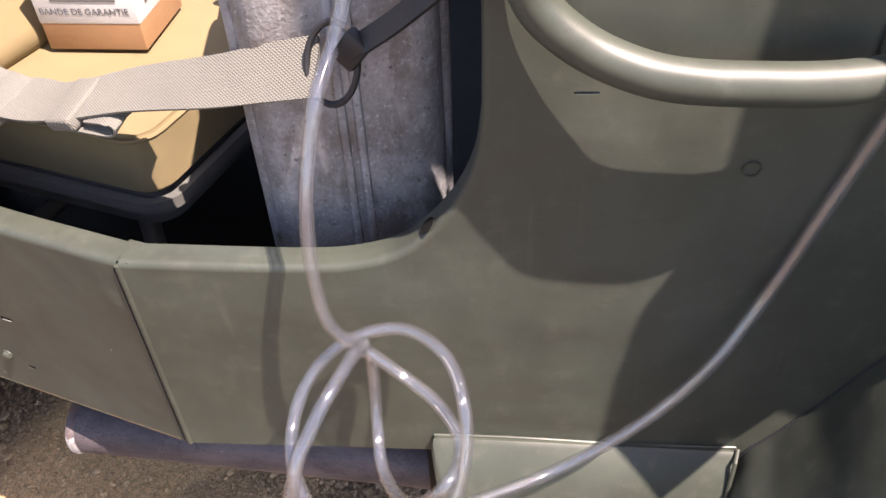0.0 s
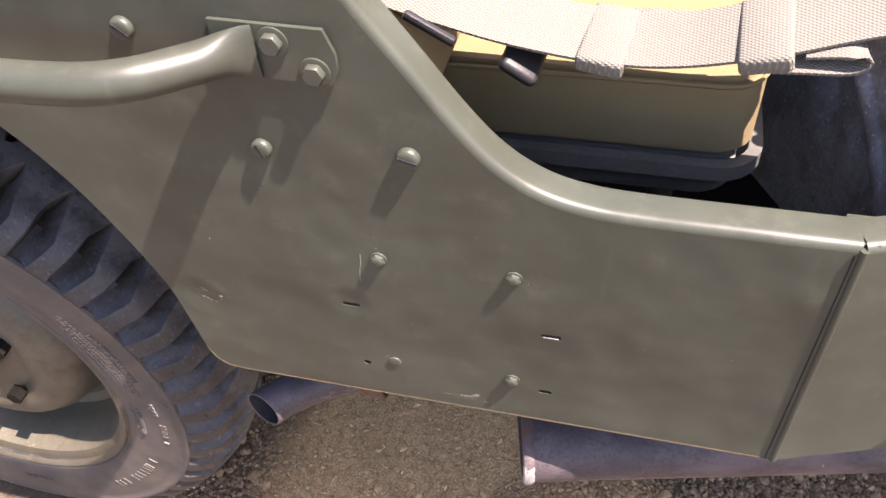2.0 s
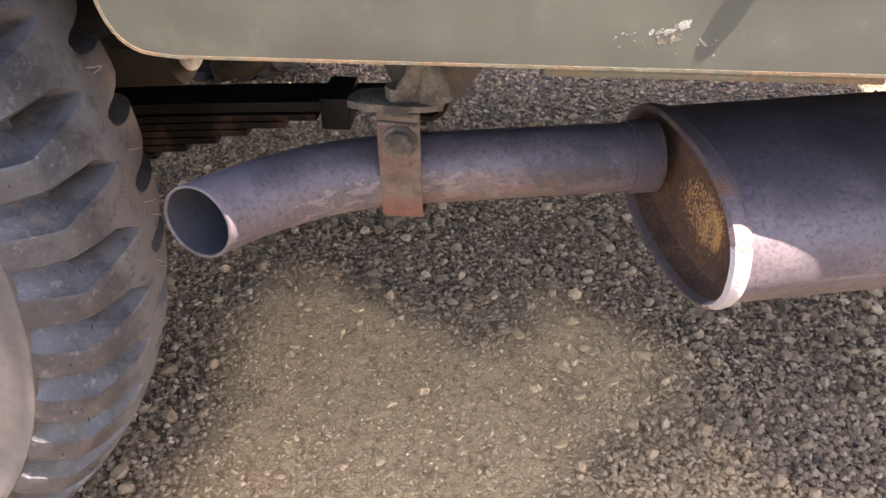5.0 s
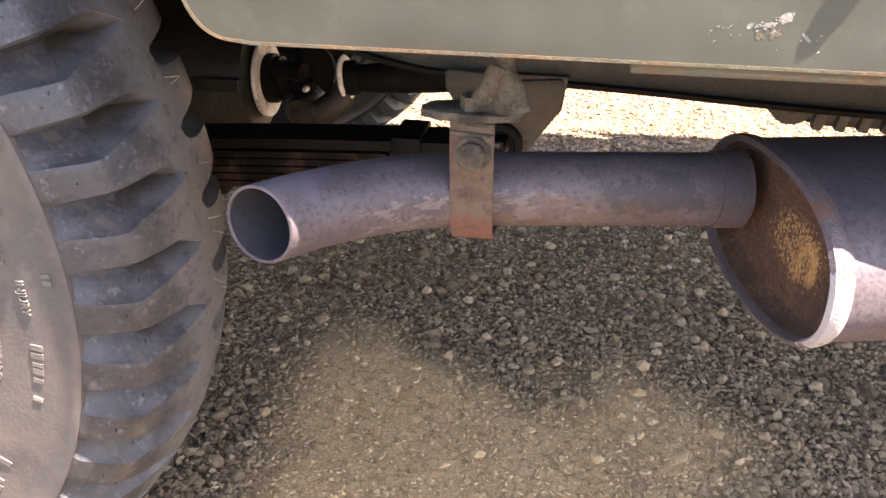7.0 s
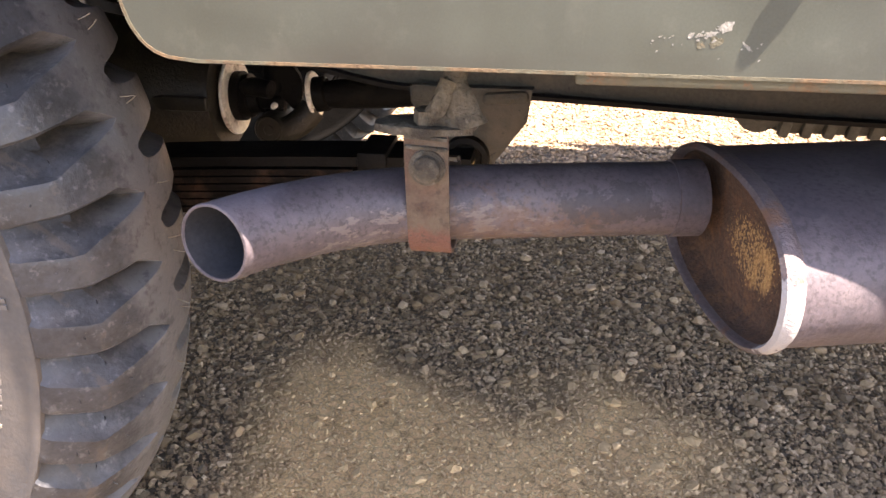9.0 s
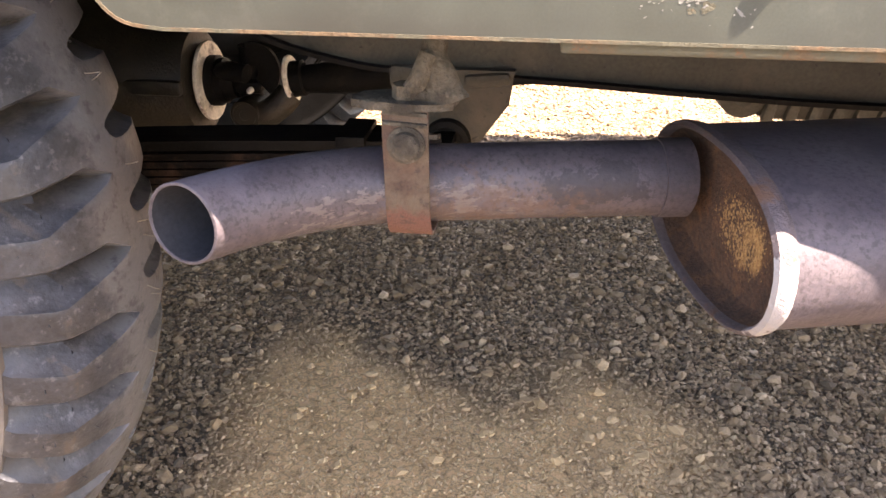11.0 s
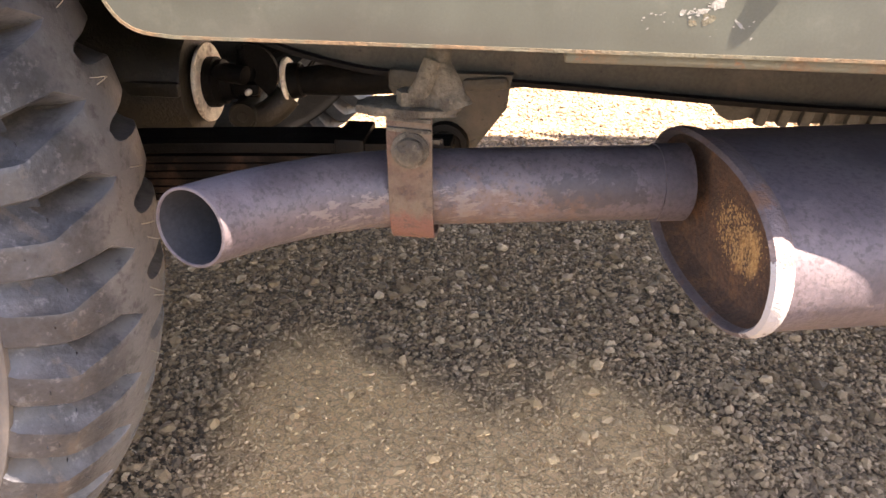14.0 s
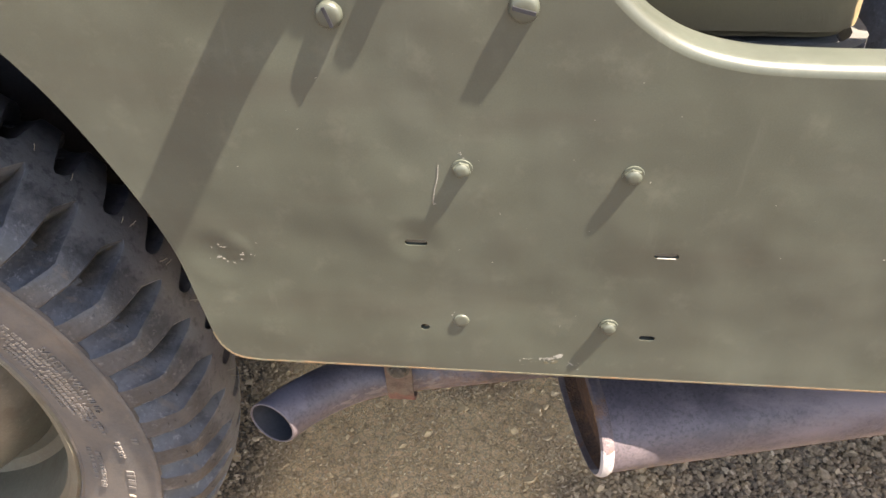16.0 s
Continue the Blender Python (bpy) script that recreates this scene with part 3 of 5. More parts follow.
def build_gravel():
    rng = np.random.default_rng(5)
    base = np.array([(1, 0, 0), (-1, 0, 0), (0, 1, 0), (0, -1, 0), (0.1, 0.1, 0.9), (-0.1, 0, -0.9), (0.6, 0.6, 0.55), (-0.6, 0.55, 0.5)], float)
    tri = np.array([(0, 6, 4), (0, 2, 6), (2, 4, 6), (2, 7, 4), (2, 1, 7), (1, 4, 7), (1, 3, 4), (3, 0, 4), (2, 0, 5), (1, 2, 5), (3, 1, 5), (0, 3, 5)])
    ball = bmesh.new()
    bmesh.ops.create_icosphere(ball, subdivisions=1, radius=1.0)
    big = np.array([v.co[:] for v in ball.verts])
    big_tri = np.array([[v.index for v in f.verts] for f in ball.faces])
    ball.free()
    vs, fs, dusty, start = [], [], [], 0
    for zone, tries in (((-0.74, 0.80, 0.05, 1.02), 168000), ((-1.15, 1.15, 1.02, 1.9), 62000), ((-1.6, 1.6, 1.9, 3.2), 16000)):
        x0, x1, y0, y1 = zone
        for _ in range(tries):
            x, y = rng.uniform(x0, x1), rng.uniform(y0, y1)
            bare = bareness(x, y)
            if rng.random() > min(1.0, (x1 - abs(x)) * 5 + 0.1, (3.3 - y) * 2):
                continue
            if rng.random() < bare * 0.45:
                continue
            size = rng.random()
            r = (0.0014 + 0.0036 * size ** 2.4) * (1 - 0.3 * bare) * (1.35 if x > 0.12 and y < 0.35 else 1.0) * (1.5 if y > 1.02 else 1.0)
            shape, faces = base, tri
            if rng.random() < 0.022 * (1 - 0.35 * bare):
                r = 0.0042 + 0.0062 * rng.random() ** 2.5
                shape, faces = big, big_tri
            flat = rng.uniform(0.40, 0.80)
            v = shape * (1 + 0.6 * (rng.random((len(shape), 1)) - 0.5)) * r * np.array([1, rng.uniform(0.55, 1), flat])
            a = rng.uniform(0, 6.28)
            c, s = math.cos(a), math.sin(a)
            k = rng.uniform(-0.45, 0.45)
            v = v @ np.array([[1, 0, 0], [0, math.cos(k), math.sin(k)], [0, -math.sin(k), math.cos(k)]]) @ np.array([[c, s, 0], [-s, c, 0], [0, 0, 1]])
            vs.append(v + np.array([x, y, ground_height(x, y) + r * flat * (0.45 - 0.55 * bare)]))
            fs.append(faces + start)
            dusty.append(np.full(len(shape), bare))
            start += len(shape)
    me = bpy.data.meshes.new("gravel")
    V, F, D = np.concatenate(vs), np.concatenate(fs), np.concatenate(dusty)
    me.from_pydata(V.tolist(), [], F.tolist())
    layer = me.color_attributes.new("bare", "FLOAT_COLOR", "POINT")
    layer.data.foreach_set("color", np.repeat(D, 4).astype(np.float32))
    ob = part("gravel", me, pebble_material())
    return tagged(ob, "loose grey and brown angular gravel on dry earth", "gravel", kind="stuff")


build_ground()
build_gravel()

# ---------------------------------------------------------------- the jeep
jeep = thing("jeep", "olive drab vintage military jeep with open sides", "car", (0, 0, 0))
SLOPE = 0.33      # the cowl side runs inward towards the front
BEND = 0.3135


def side(u, v, d=0.0):
    return Vector((u, d, v))


def cowl(u, v, d=0.0):
    """u is x along the cowl side, which starts at the bend."""
    n = Vector((-SLOPE, 1, 0)).normalized()
    return Vector((u, SLOPE * (u - BEND), v)) + n * d


def lip_sweep(bm, curve, place, r=0.006, width=0.024, inward=1):
    """The rolled edge of the door opening: a rounded turn and a flat flange running inward. The curve goes rearmost first."""
    prof = [(r - r * math.cos(t), r - r * math.sin(t)) for t in [k * math.pi / 12 for k in range(7)]]   # (depth, drop below the edge)
    prof += [(width, 0.0), (width + 0.002, 0.001), (width + 0.002, 0.004), (r, 0.004)]
    rows = []
    for i, (u, v) in enumerate(curve):
        a, b = curve[max(i - 1, 0)], curve[min(i + 1, len(curve) - 1)]
        t = Vector((b[0] - a[0], b[1] - a[1])).normalized()
        nrm = Vector((-t.y, t.x))     # points into the opening
        rows.append([bm.verts.new(place(u - nrm.x * dr, v - nrm.y * dr, dp)) for dp, dr in prof])
    for p, q in zip(rows, rows[1:]):
        for j in range(len(prof) - 1):
            bm.faces.new((p[j], p[j + 1], q[j + 1], q[j]))
    return bm


def inset(curve, r):
    out = []
    for i, (u, v) in enumerate(curve):
        a, b = curve[max(i - 1, 0)], curve[min(i + 1, len(curve) - 1)]
        t = Vector((b[0] - a[0], b[1] - a[1])).normalized()
        out.append((u + t.y * r, v - t.x * r))
    return out


def smooth2(points, n=6):
    return [(p.x, p.y) for p in catmull([(u, v, 0) for u, v in points], n)]


REAR_EDGE = smooth2([(-0.14, 1.12), (-0.075, 1.02), (-0.029, 0.95), (-0.005, 0.913), (0.017, 0.879), (0.043, 0.842), (0.070, 0.804), (0.093, 0.778), (0.120, 0.760), (0.150, 0.7515), (0.185, 0.749), (0.24, 0.7485), (BEND - 0.003, 0.7485)])
ARCH = smooth2([(-0.150, 0.503), (-0.166, 0.5055), (-0.176, 0.514), (-0.1815, 0.530), (-0.186, 0.562), (-0.194, 0.612), (-0.218, 0.676), (-0.247, 0.731), (-0.285, 0.777), (-0.34, 0.82), (-0.42, 0.85), (-0.52, 0.862), (-0.75, 0.86), (-0.9, 0.80), (-1.0, 0.68), (-1.04, 0.56)], 4)
HOLES = [slot_outline(-0.0285, 0.6215, 0.0150, 0.0048), slot_outline(0.1295, 0.618, 0.0155, 0.0048), slot_outline(0.127, 0.5445, 0.011, 0.0042), dot(-0.0255, 0.5455, 0.0034, 0.0028)]


def build_side_panel():
    outer = [(BEND - 0.003, 0.503)] + ARCH + [(-1.12, 0.56), (-1.12, 1.12)] + inset(REAR_EDGE, 0.006)
    bm = slab(outer, HOLES, 0.003, side)
    lip_sweep(bm, REAR_EDGE, side)
    panel = part("side_panel", bm, OLIVE, jeep, "olive painted steel rear body side with slots and bolts", 35)
    # folded, bare lower edge
    edge = [(u, v) for u, v in ARCH[:13]]
    path = [side(BEND - 0.004, 0.5025, 0.0015)] + [side(u, v - 0.0005, 0.0015) for u, v in edge]
    part("hem", sweep(path, rect(0.0014, 0.0035), Vector((0, 1, 0))), HEM, panel, "chipped edge with tan primer and rust")
    part("sill_flange", box((0.145, 0.014, 0.0045), (0.085, 0.0105, 0.4990), 0.0012), HEM, panel, "dull tan folded flange under the sill")
    return panel


COWL_EDGE = smooth2([(BEND, 0.7485), (0.40, 0.746), (0.455, 0.7455), (0.492, 0.7485), (0.527, 0.760), (0.553, 0.783), (0.573, 0.811), (0.586, 0.842), (0.5915, 0.875), (0.593, 0.92), (0.593, 1.00), (0.593, 1.12)])


def build_cowl_panel():
    outer = [(1.25, 0.503), (BEND, 0.503)][::-1] + [(1.25, 1.12)] + inset(COWL_EDGE, 0.006)[::-1]
    bm = slab(outer, [slot_outline(0.6575, 0.9035, 0.016, 0.0022)], 0.003, cowl)
    lip_sweep(bm, COWL_EDGE, cowl)
    panel = part("cowl_side_panel", bm, OLIVE, jeep, "olive painted steel cowl side ahead of the door opening", 35)
    # rounded seam where the two panels meet
    seam = sweep([Vector((BEND - 0.0015, 0.0005, 0.502)), Vector((BEND - 0.0015, 0.0005, 0.745))], circle(0.0028, 10), Vector((0, 1, 0)))
    part("seam_bead", seam, OLIVE, panel)
    gap = sweep([Vector((BEND - 0.0075, 0.0012, 0.5035)), Vector((BEND - 0.0062, 0.0012, 0.741))], rect(0.0007, 0.0036), Vector((0, 1, 0)))
    part("seam_gap", gap, SOOT_SHADE, panel)
    part("weld_tack", box((0.018, 0.026, 0.0040), (BEND - 0.0015, 0.0165, 0.7455), 0.0012), OLIVE, panel)
    m = Matrix.Translation(cowl(0.768, 0.844, -0.0005)) @ Matrix.Rotation(math.atan(SLOPE), 4, "Z")
    part("plug_ring", lathe([(0.0, 0.0055), (-0.0012, 0.0055), (-0.0014, 0.0064), (0.0, 0.0068)], 24, m), OLIVE_DARK, panel)
    n = Vector((-0.66, -0.29, 0.69)).normalized()
    turn = n.to_track_quat("-Y", "Z").to_matrix().to_4x4()
    # Dark disc laid on the lip stands for the hole's shaded inside.
    part("drain_hole_disc", lathe([(0.0, 0.0074), (-0.0004, 0.0072), (-0.0004, 0.0)], 24, Matrix.Translation(Vector((0.5530, 0.0860, 0.7835)) + n * 0.0028) @ turn), INSIDE_SHADE, panel)
    return panel


panel_rear = build_side_panel()
panel_cowl = build_cowl_panel()


def hex_bolt(name, at, r, h, parent, washer=True, mat=OLIVE):
    bm = bmesh.new()
    ring = circle(r, 6)
    sweep([Vector(at), Vector(at) + Vector((0, -h, 0))], ring, bm=bm)
    bmesh.ops.bevel(bm, geom=[e for e in bm.edges], offset=r * 0.1, segments=1, affect="EDGES")
    lathe([(0, r * 1.35), (-0.0014, r * 1.35), (-0.0016, r * 1.2), (-0.0016, r * 0.4)], 20, Matrix.Translation(at), bm=bm)
    return part(name, bm, mat, parent)


def round_screw(at, r, h, parent, tilt=20, washer=False, slot=True):
    m = Matrix.Translation(at)
    prof = [(0, r), (-h * 0.35, r), (-h * 0.65, r * 0.96), (-h * 0.86, r * 0.84), (-h * 0.97, r * 0.62), (-h, r * 0.3), (-h, 0.0)]
    bm = lathe(prof, 20, m)
    if washer:
        bm.free()
        bm = sweep([Vector(at), Vector(at) + Vector((0, -h * 0.72, 0))], [(r * 1.04 * math.cos(a + 0.3), r * 1.04 * math.sin(a + 0.3)) for a in np.linspace(0, 2 * math.pi, 7)[:-1]])
        lathe([(-h * 0.70, r * 0.92), (-h * 0.92, r * 0.74), (-h, r * 0.4), (-h, 0.0)], 16, m, bm=bm)
        lathe([(0, r * 1.24), (-0.0011, r * 1.22), (-0.0013, r * 0.8)], 20, m, bm=bm)
    s = part("screw", bm, OLIVE, parent)
    if slot:
        part("screw_slot", box((r * 1.55, 0.0010, r * 0.26), Vector(at) + Vector((0, -h * 0.98, 0)), 0, Matrix.Rotation(radians(tilt), 3, "Y")), SOOT_SHADE, s)
    return s


round_screw((-0.1384, 0, 0.8587), 0.0076, 0.0050, jeep, 40)
round_screw((-0.0671, 0, 0.7745), 0.0074, 0.0050, jeep, 70)
round_screw((0.0345, 0, 0.7796), 0.0080, 0.0056, jeep, 15)
for x, z in ((0.0017, 0.6796), (0.1017, 0.6786)):
    round_screw((x, 0, z), 0.0052, 0.0048, jeep, 0, True, False)
round_screw((0.0, 0, 0.5535), 0.0056, 0.0014, jeep, 10, False, False)
round_screw((0.1, 0, 0.5545), 0.0052, 0.0050, jeep, 0, True, False)


def build_chips():
    rng = random.Random(3)
    for cx, cz, n, spread, size in ((0.060, 0.5190, 12, 0.0030, 0.00055), (0.066, 0.5215, 5, 0.0016, 0.0008), (0.050, 0.5160, 9, 0.006, 0.0004), (0.078, 0.512, 5, 0.008, 0.0004), (-0.157, 0.602, 6, 0.007, 0.0007), (-0.163, 0.612, 5, 0.004, 0.0006), (-0.140, 0.605, 3, 0.006, 0.0007), (0.08, 0.60, 14, 0.13, 0.0004), (0.0, 0.70, 10, 0.12, 0.0004), (0.0, 0.69, 4, 0.003, 0.0005), (-0.003, 0.557, 4, 0.004, 0.0004)):
        for _ in range(n):
            x, z = cx + rng.gauss(0, spread), cz + rng.gauss(0, spread * 0.35)
            k = size * rng.uniform(0.4, 1.3)
            tilt, long = rng.uniform(-0.2, 0.9), rng.uniform(1.2, 2.6)
            pts = []
            for j in range(9):
                a, q = j * 0.698, rng.uniform(0.35, 1.0)
                u, v = k * long * q * math.cos(a), k * q * math.sin(a)
                pts.append((x + u * math.cos(tilt) - v * math.sin(tilt), z + u * math.sin(tilt) + v * math.cos(tilt)))
            part("paint_chip", slab(pts, [], 0.0006, lambda u, v, d: Vector((u, d - 0.00012, v))), CHIP, panel_rear)
    # wider flakes: bare pale metal, with rust showing beside it
    for x, z, k, long, tilt, mat in ((0.0690, 0.5222, 0.0021, 1.7, 0.5, CHIP), (0.0635, 0.5196, 0.0014, 2.2, 0.2, CHIP), (0.0655, 0.5165, 0.0026, 1.2, 0.3, HEM), (0.0600, 0.5150, 0.0015, 1.5, 0.1, HEM), (0.0560, 0.5188, 0.0012, 1.3, 0.7, CHIP), (0.0775, 0.5150, 0.0007, 5.0, -0.7, CHIP), (-0.162, 0.6025, 0.0010, 2.4, 0.2, CHIP)):
        pts = []
        for j in range(16):
            a, q = j * math.pi / 8, rng.uniform(0.55, 1.05)
            u, v = k * long * q * math.cos(a), k * q * math.sin(a)
            pts.append((x + u * math.cos(tilt) - v * math.sin(tilt), z + u * math.sin(tilt) + v * math.cos(tilt)))
        part("paint_flake", slab(pts, [], 0.0006, lambda u, v, d: Vector((u, d - 0.00008, v))), mat, panel_rear)
    # a thin bent scratch beside a bolt
    line = catmull([(-0.0125, 0, 0.6815), (-0.0132, 0, 0.672), (-0.0150, 0, 0.664), (-0.0162, 0, 0.655), (-0.0158, 0, 0.6525), (-0.0150, 0, 0.6535)], 4)
    part("scratch", sweep(line, rect(0.0006, 0.0006), Vector((0, 1, 0))), CHIP, panel_rear)


build_chips()
# Pale bar added as the sunlight caught on the slot's lower lip.
part("slot_lip_glint", box((0.0120, 0.0010, 0.0009), (0.1297, 0.0004, 0.6158), 0.0003), CHIP, panel_rear, "pale bar for the sunlit slot edge")


# grab handles
def build_rear_handle():
    h = tagged(new("grab_handle"), kind="")
    h.parent = jeep
    h["label"] = "olive tubular grab handle bolted to the body side"
    path = catmull([(-0.050, -0.0045, 0.8515), (-0.066, -0.0095, 0.8518), (-0.085, -0.024, 0.852), (-0.11, -0.047, 0.855), (-0.145, -0.058, 0.856), (-0.22, -0.060, 0.856), (-0.34, -0.060, 0.858), (-0.42, -0.055, 0.86), (-0.46, -0.03, 0.86), (-0.48, -0.010, 0.86)], 8)
    bm = sweep(path, circle(0.0125, 20))
    # the end of the tube is hammered flat where it meets the plate
    for k, v in enumerate(bm.verts):
        i = k // 20
        q = min(1.0, i / 15)
        q = q * q * (3 - 2 * q)
        c = path[min(i, len(path) - 1)]
        d = v.co - c
        t = (path[min(i + 1, len(path) - 1)] - path[max(i - 1, 0)]).normalized()
        side_dir = t.cross(Vector((0, 0, 1))).normalized()
        a, b = d.dot(side_dir), d.z
        v.co = c + side_dir * a * (0.16 + 0.84 * q) + Vector((0, 0, b * (1.45 - 0.45 * q)))
    part("tube", bm, OLIVE, h)
    out = [(-0.078, 0.834), (-0.006, 0.8315), (-0.0015, 0.842), (-0.0015, 0.853), (-0.007, 0.8685), (-0.078, 0.8705)]
    bm = slab(out, [], 0.003, lambda u, v, d: Vector((u, d - 0.0035, v)))
    part("end_plate", bm, OLIVE, h)
    bm = slab([(-0.56, 0.836), (-0.48, 0.834), (-0.48, 0.87), (-0.56, 0.87)], [], 0.003, lambda u, v, d: Vector((u, d - 0.0035, v)))
    part("end_plate", bm, OLIVE, h)
    hex_bolt("bolt", (-0.0385, -0.0035, 0.859), 0.0072, 0.0065, h)
    hex_bolt("bolt", (-0.0155, -0.0035, 0.8405), 0.0072, 0.0065, h)
    return h


def build_front_handle():
    h = new("grab_handle")
    h.parent = jeep
    h["label"] = "olive tubular grab handle curving up beside the cowl"
    path = catmull([(0.600, 0.072, 1.12), (0.610, 0.075, 1.06), (0.620, 0.079, 1.01), (0.630, 0.081, 0.976), (0.655, 0.085, 0.953), (0.685, 0.090, 0.939), (0.716, 0.095, 0.933), (0.76, 0.108, 0.931), (0.80, 0.122, 0.931), (0.835, 0.142, 0.932)], 8)
    part("tube", sweep(path, circle(0.0135, 20)), OLIVE, h)
    m = cowl(0.85, 0.934, -0.003)
    part("end_plate", box((0.06, 0.004, 0.034), m, 0.001, Matrix.Rotation(math.atan(SLOPE), 3, "Z")), OLIVE, h)
    return h


build_rear_handle()
build_front_handle()


# front fender and the step at its foot
def build_fender():
    f = new("front_fender")
    f.parent = jeep
    f["label"] = "olive front fender sweeping down to a flat step"
    bm = bmesh.new()
    line = smooth2([(0.8205, 0.36), (0.8207, 0.44), (0.823, 0.503), (0.848, 0.545), (0.874, 0.589), (0.909, 0.654), (0.98, 0.76), (1.06, 0.84), (1.2, 0.87), (1.5, 0.87)], 4)
    a = [bm.verts.new((x, SLOPE * (x - BEND) + 0.004, z)) for x, z in line]
    b = [bm.verts.new((x + 0.012, -0.16, z - 0.040)) for x, z in line]
    c = [bm.verts.new((x + 0.012, -0.163, z - 0.07)) for x, z in line]
    for k in range(len(line) - 1):
        bm.faces.new((a[k], a[k + 1], b[k + 1], b[k]))
        bm.faces.new((b[k], b[k + 1], c[k + 1], c[k]))
    part("fender_skin", bm, OLIVE, f)
    # the fender's foot: a curved apron that hangs from the cowl, its free edge cut aslant
    bm = bmesh.new()
    pts = [(0.5465, 0.522), (0.5485, 0.5285), (0.553, 0.530), (0.60, 0.5290), (0.65, 0.5275), (0.70, 0.5250), (0.75, 0.5235), (0.8195, 0.5205)]
    rows = []
    for x, z in pts:
        k = max(0.0, 1 - (x - 0.5465) / 0.2)
        row = []
        for out, drop in ((-0.002, 0.001), (0.006, 0.0), (0.0105, 0.003), (0.026, 0.028), (0.039, 0.054), (0.044, 0.076), (0.046, 0.088), (0.043, 0.088), (0.036, 0.054)):
            row.append(bm.verts.new((x + 0.40 * drop * k, SLOPE * (x - BEND) - out, z - drop)))
        rows.append(row)
    for p, q in zip(rows, rows[1:]):
        for k in range(8):
            bm.faces.new((p[k], p[k + 1], q[k + 1], q[k]))
    bm.faces.new(rows[0])
    part("step", bm, OLIVE, f, "pale weathered olive lower apron")
    lipline = [Vector((0.5475 + 0.273 * k, SLOPE * (0.234 + 0.273 * k) - 0.0015, 0.5290 - 0.008 * k + 0.0015 * math.sin(k * 7))) for k in np.linspace(0, 0.99, 16)]
    part("seam_bead", sweep(lipline, circle(0.0016, 8)), OLIVE, f)
    y = SLOPE * (0.8185 - BEND)
    seam = [Vector((0.820, y - 0.004, 0.5225)), Vector((0.820, y - 0.0175, 0.5195)), Vector((0.820, y - 0.030, 0.490)), Vector((0.820, y - 0.043, 0.445)), Vector((0.820, y - 0.057, 0.36))]
    part("seam_bead", sweep(seam, circle(0.0020, 8)), OLIVE, f)
    path = [Vector((x, SLOPE * (x - BEND) - 0.001, z + 0.001)) for x, z in line]
    part("seam_gap", sweep(path, circle(0.0010, 6)), SOOT_SHADE, f)
    return f


build_fender()


# tub interior and far side
def build_tub():
    # Inner sheets take the shade colour, not the body's olive.
    part("floor_pan", slab([(-0.16, 0.02), (0.31, 0.012), (0.975, 0.24), (0.975, 1.28), (-0.16, 1.28)], [], 0.006, lambda u, v, d: Vector((u, v, 0.551 - d))), INSIDE_SHADE, jeep)
    part("rear_floor_pan", box((0.93, 0.83, 0.006), (-0.605, 0.68, 0.5445), 0), INSIDE_SHADE, jeep)
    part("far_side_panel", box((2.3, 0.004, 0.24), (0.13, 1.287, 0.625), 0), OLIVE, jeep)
    part("firewall", box((0.006, 1.03, 0.55), (0.98, 0.765, 0.82), 0.002), INSIDE_SHADE, jeep)
    # Well sheets are dark throughout: the shade behind the tyre is their colour.
    part("wheel_well_top", box((0.92, 0.26, 0.008), (-0.62, 0.135, 0.905), 0.002), SOOT_SHADE, jeep)
    part("wheel_well_top", box((0.92, 0.26, 0.008), (-0.62, 1.155, 0.905), 0.002), SOOT_SHADE, jeep)
    part("wheel_well_side", box((0.92, 0.006, 0.42), (-0.62, 1.098, 0.700), 0.002), SOOT_SHADE, jeep)
    part("wheel_well_side", box((0.92, 0.006, 0.42), (-0.62, 0.262, 0.700), 0.002), SOOT_SHADE, jeep)
    part("wheel_well_front", box((0.006, 0.25, 0.40), (-0.162, 0.132, 0.705), 0.001), SOOT_SHADE, jeep)
    part("wheel_well_rear", box((0.006, 0.25, 0.40), (-1.08, 0.132, 0.705), 0.001), SOOT_SHADE, jeep)
    part("toe_board", box((0.30, 1.03, 0.006), (0.86, 0.765, 0.64), 0.001, Matrix.Rotation(radians(-38), 3, "Y")), INSIDE_SHADE, jeep)
    part("cowl_top", box((0.36, 1.03, 0.006), (0.80, 0.765, 1.10), 0.002), INSIDE_SHADE, jeep)
    part("dash_panel", box((0.006, 1.07, 0.16), (0.66, 0.725, 1.02), 0.002), INSIDE_SHADE, jeep)
    part("far_cowl_side", box((0.5, 0.006, 0.62), (0.80, 1.28, 0.82), 0), INSIDE_SHADE, jeep)
    # inner cowl brace and cable loom seen through the door opening
    part("inner_brace", box((0.03, 0.10, 0.5), (0.665, 0.215, 0.83), 0.008), BLUEGREY, jeep)
    part("brace_shelf", box((0.06, 0.10, 0.012), (0.645, 0.215, 0.855), 0.004), BLUEGREY, jeep)
    for z in (0.94, 0.98):
        part("brace_stud", lathe([(0, 0.006), (-0.005, 0.006), (-0.007, 0.004), (-0.007, 0.0)], 12, Matrix.Translation((0.652, 0.163, z))), BLACK, jeep)
    part("cable", sweep(catmull([(0.63, 0.20, 1.05), (0.615, 0.19, 0.95), (0.60, 0.20, 0.86), (0.63, 0.24, 0.78), (0.7, 0.28, 0.72)], 8), circle(0.006, 8)), BLUEGREY, jeep)
    part("cable", sweep(catmull([(0.65, 0.26, 1.05), (0.63, 0.24, 0.93), (0.62, 0.26, 0.82), (0.66, 0.30, 0.74)], 8), circle(0.009, 8)), BLACK, jeep)


build_tub()


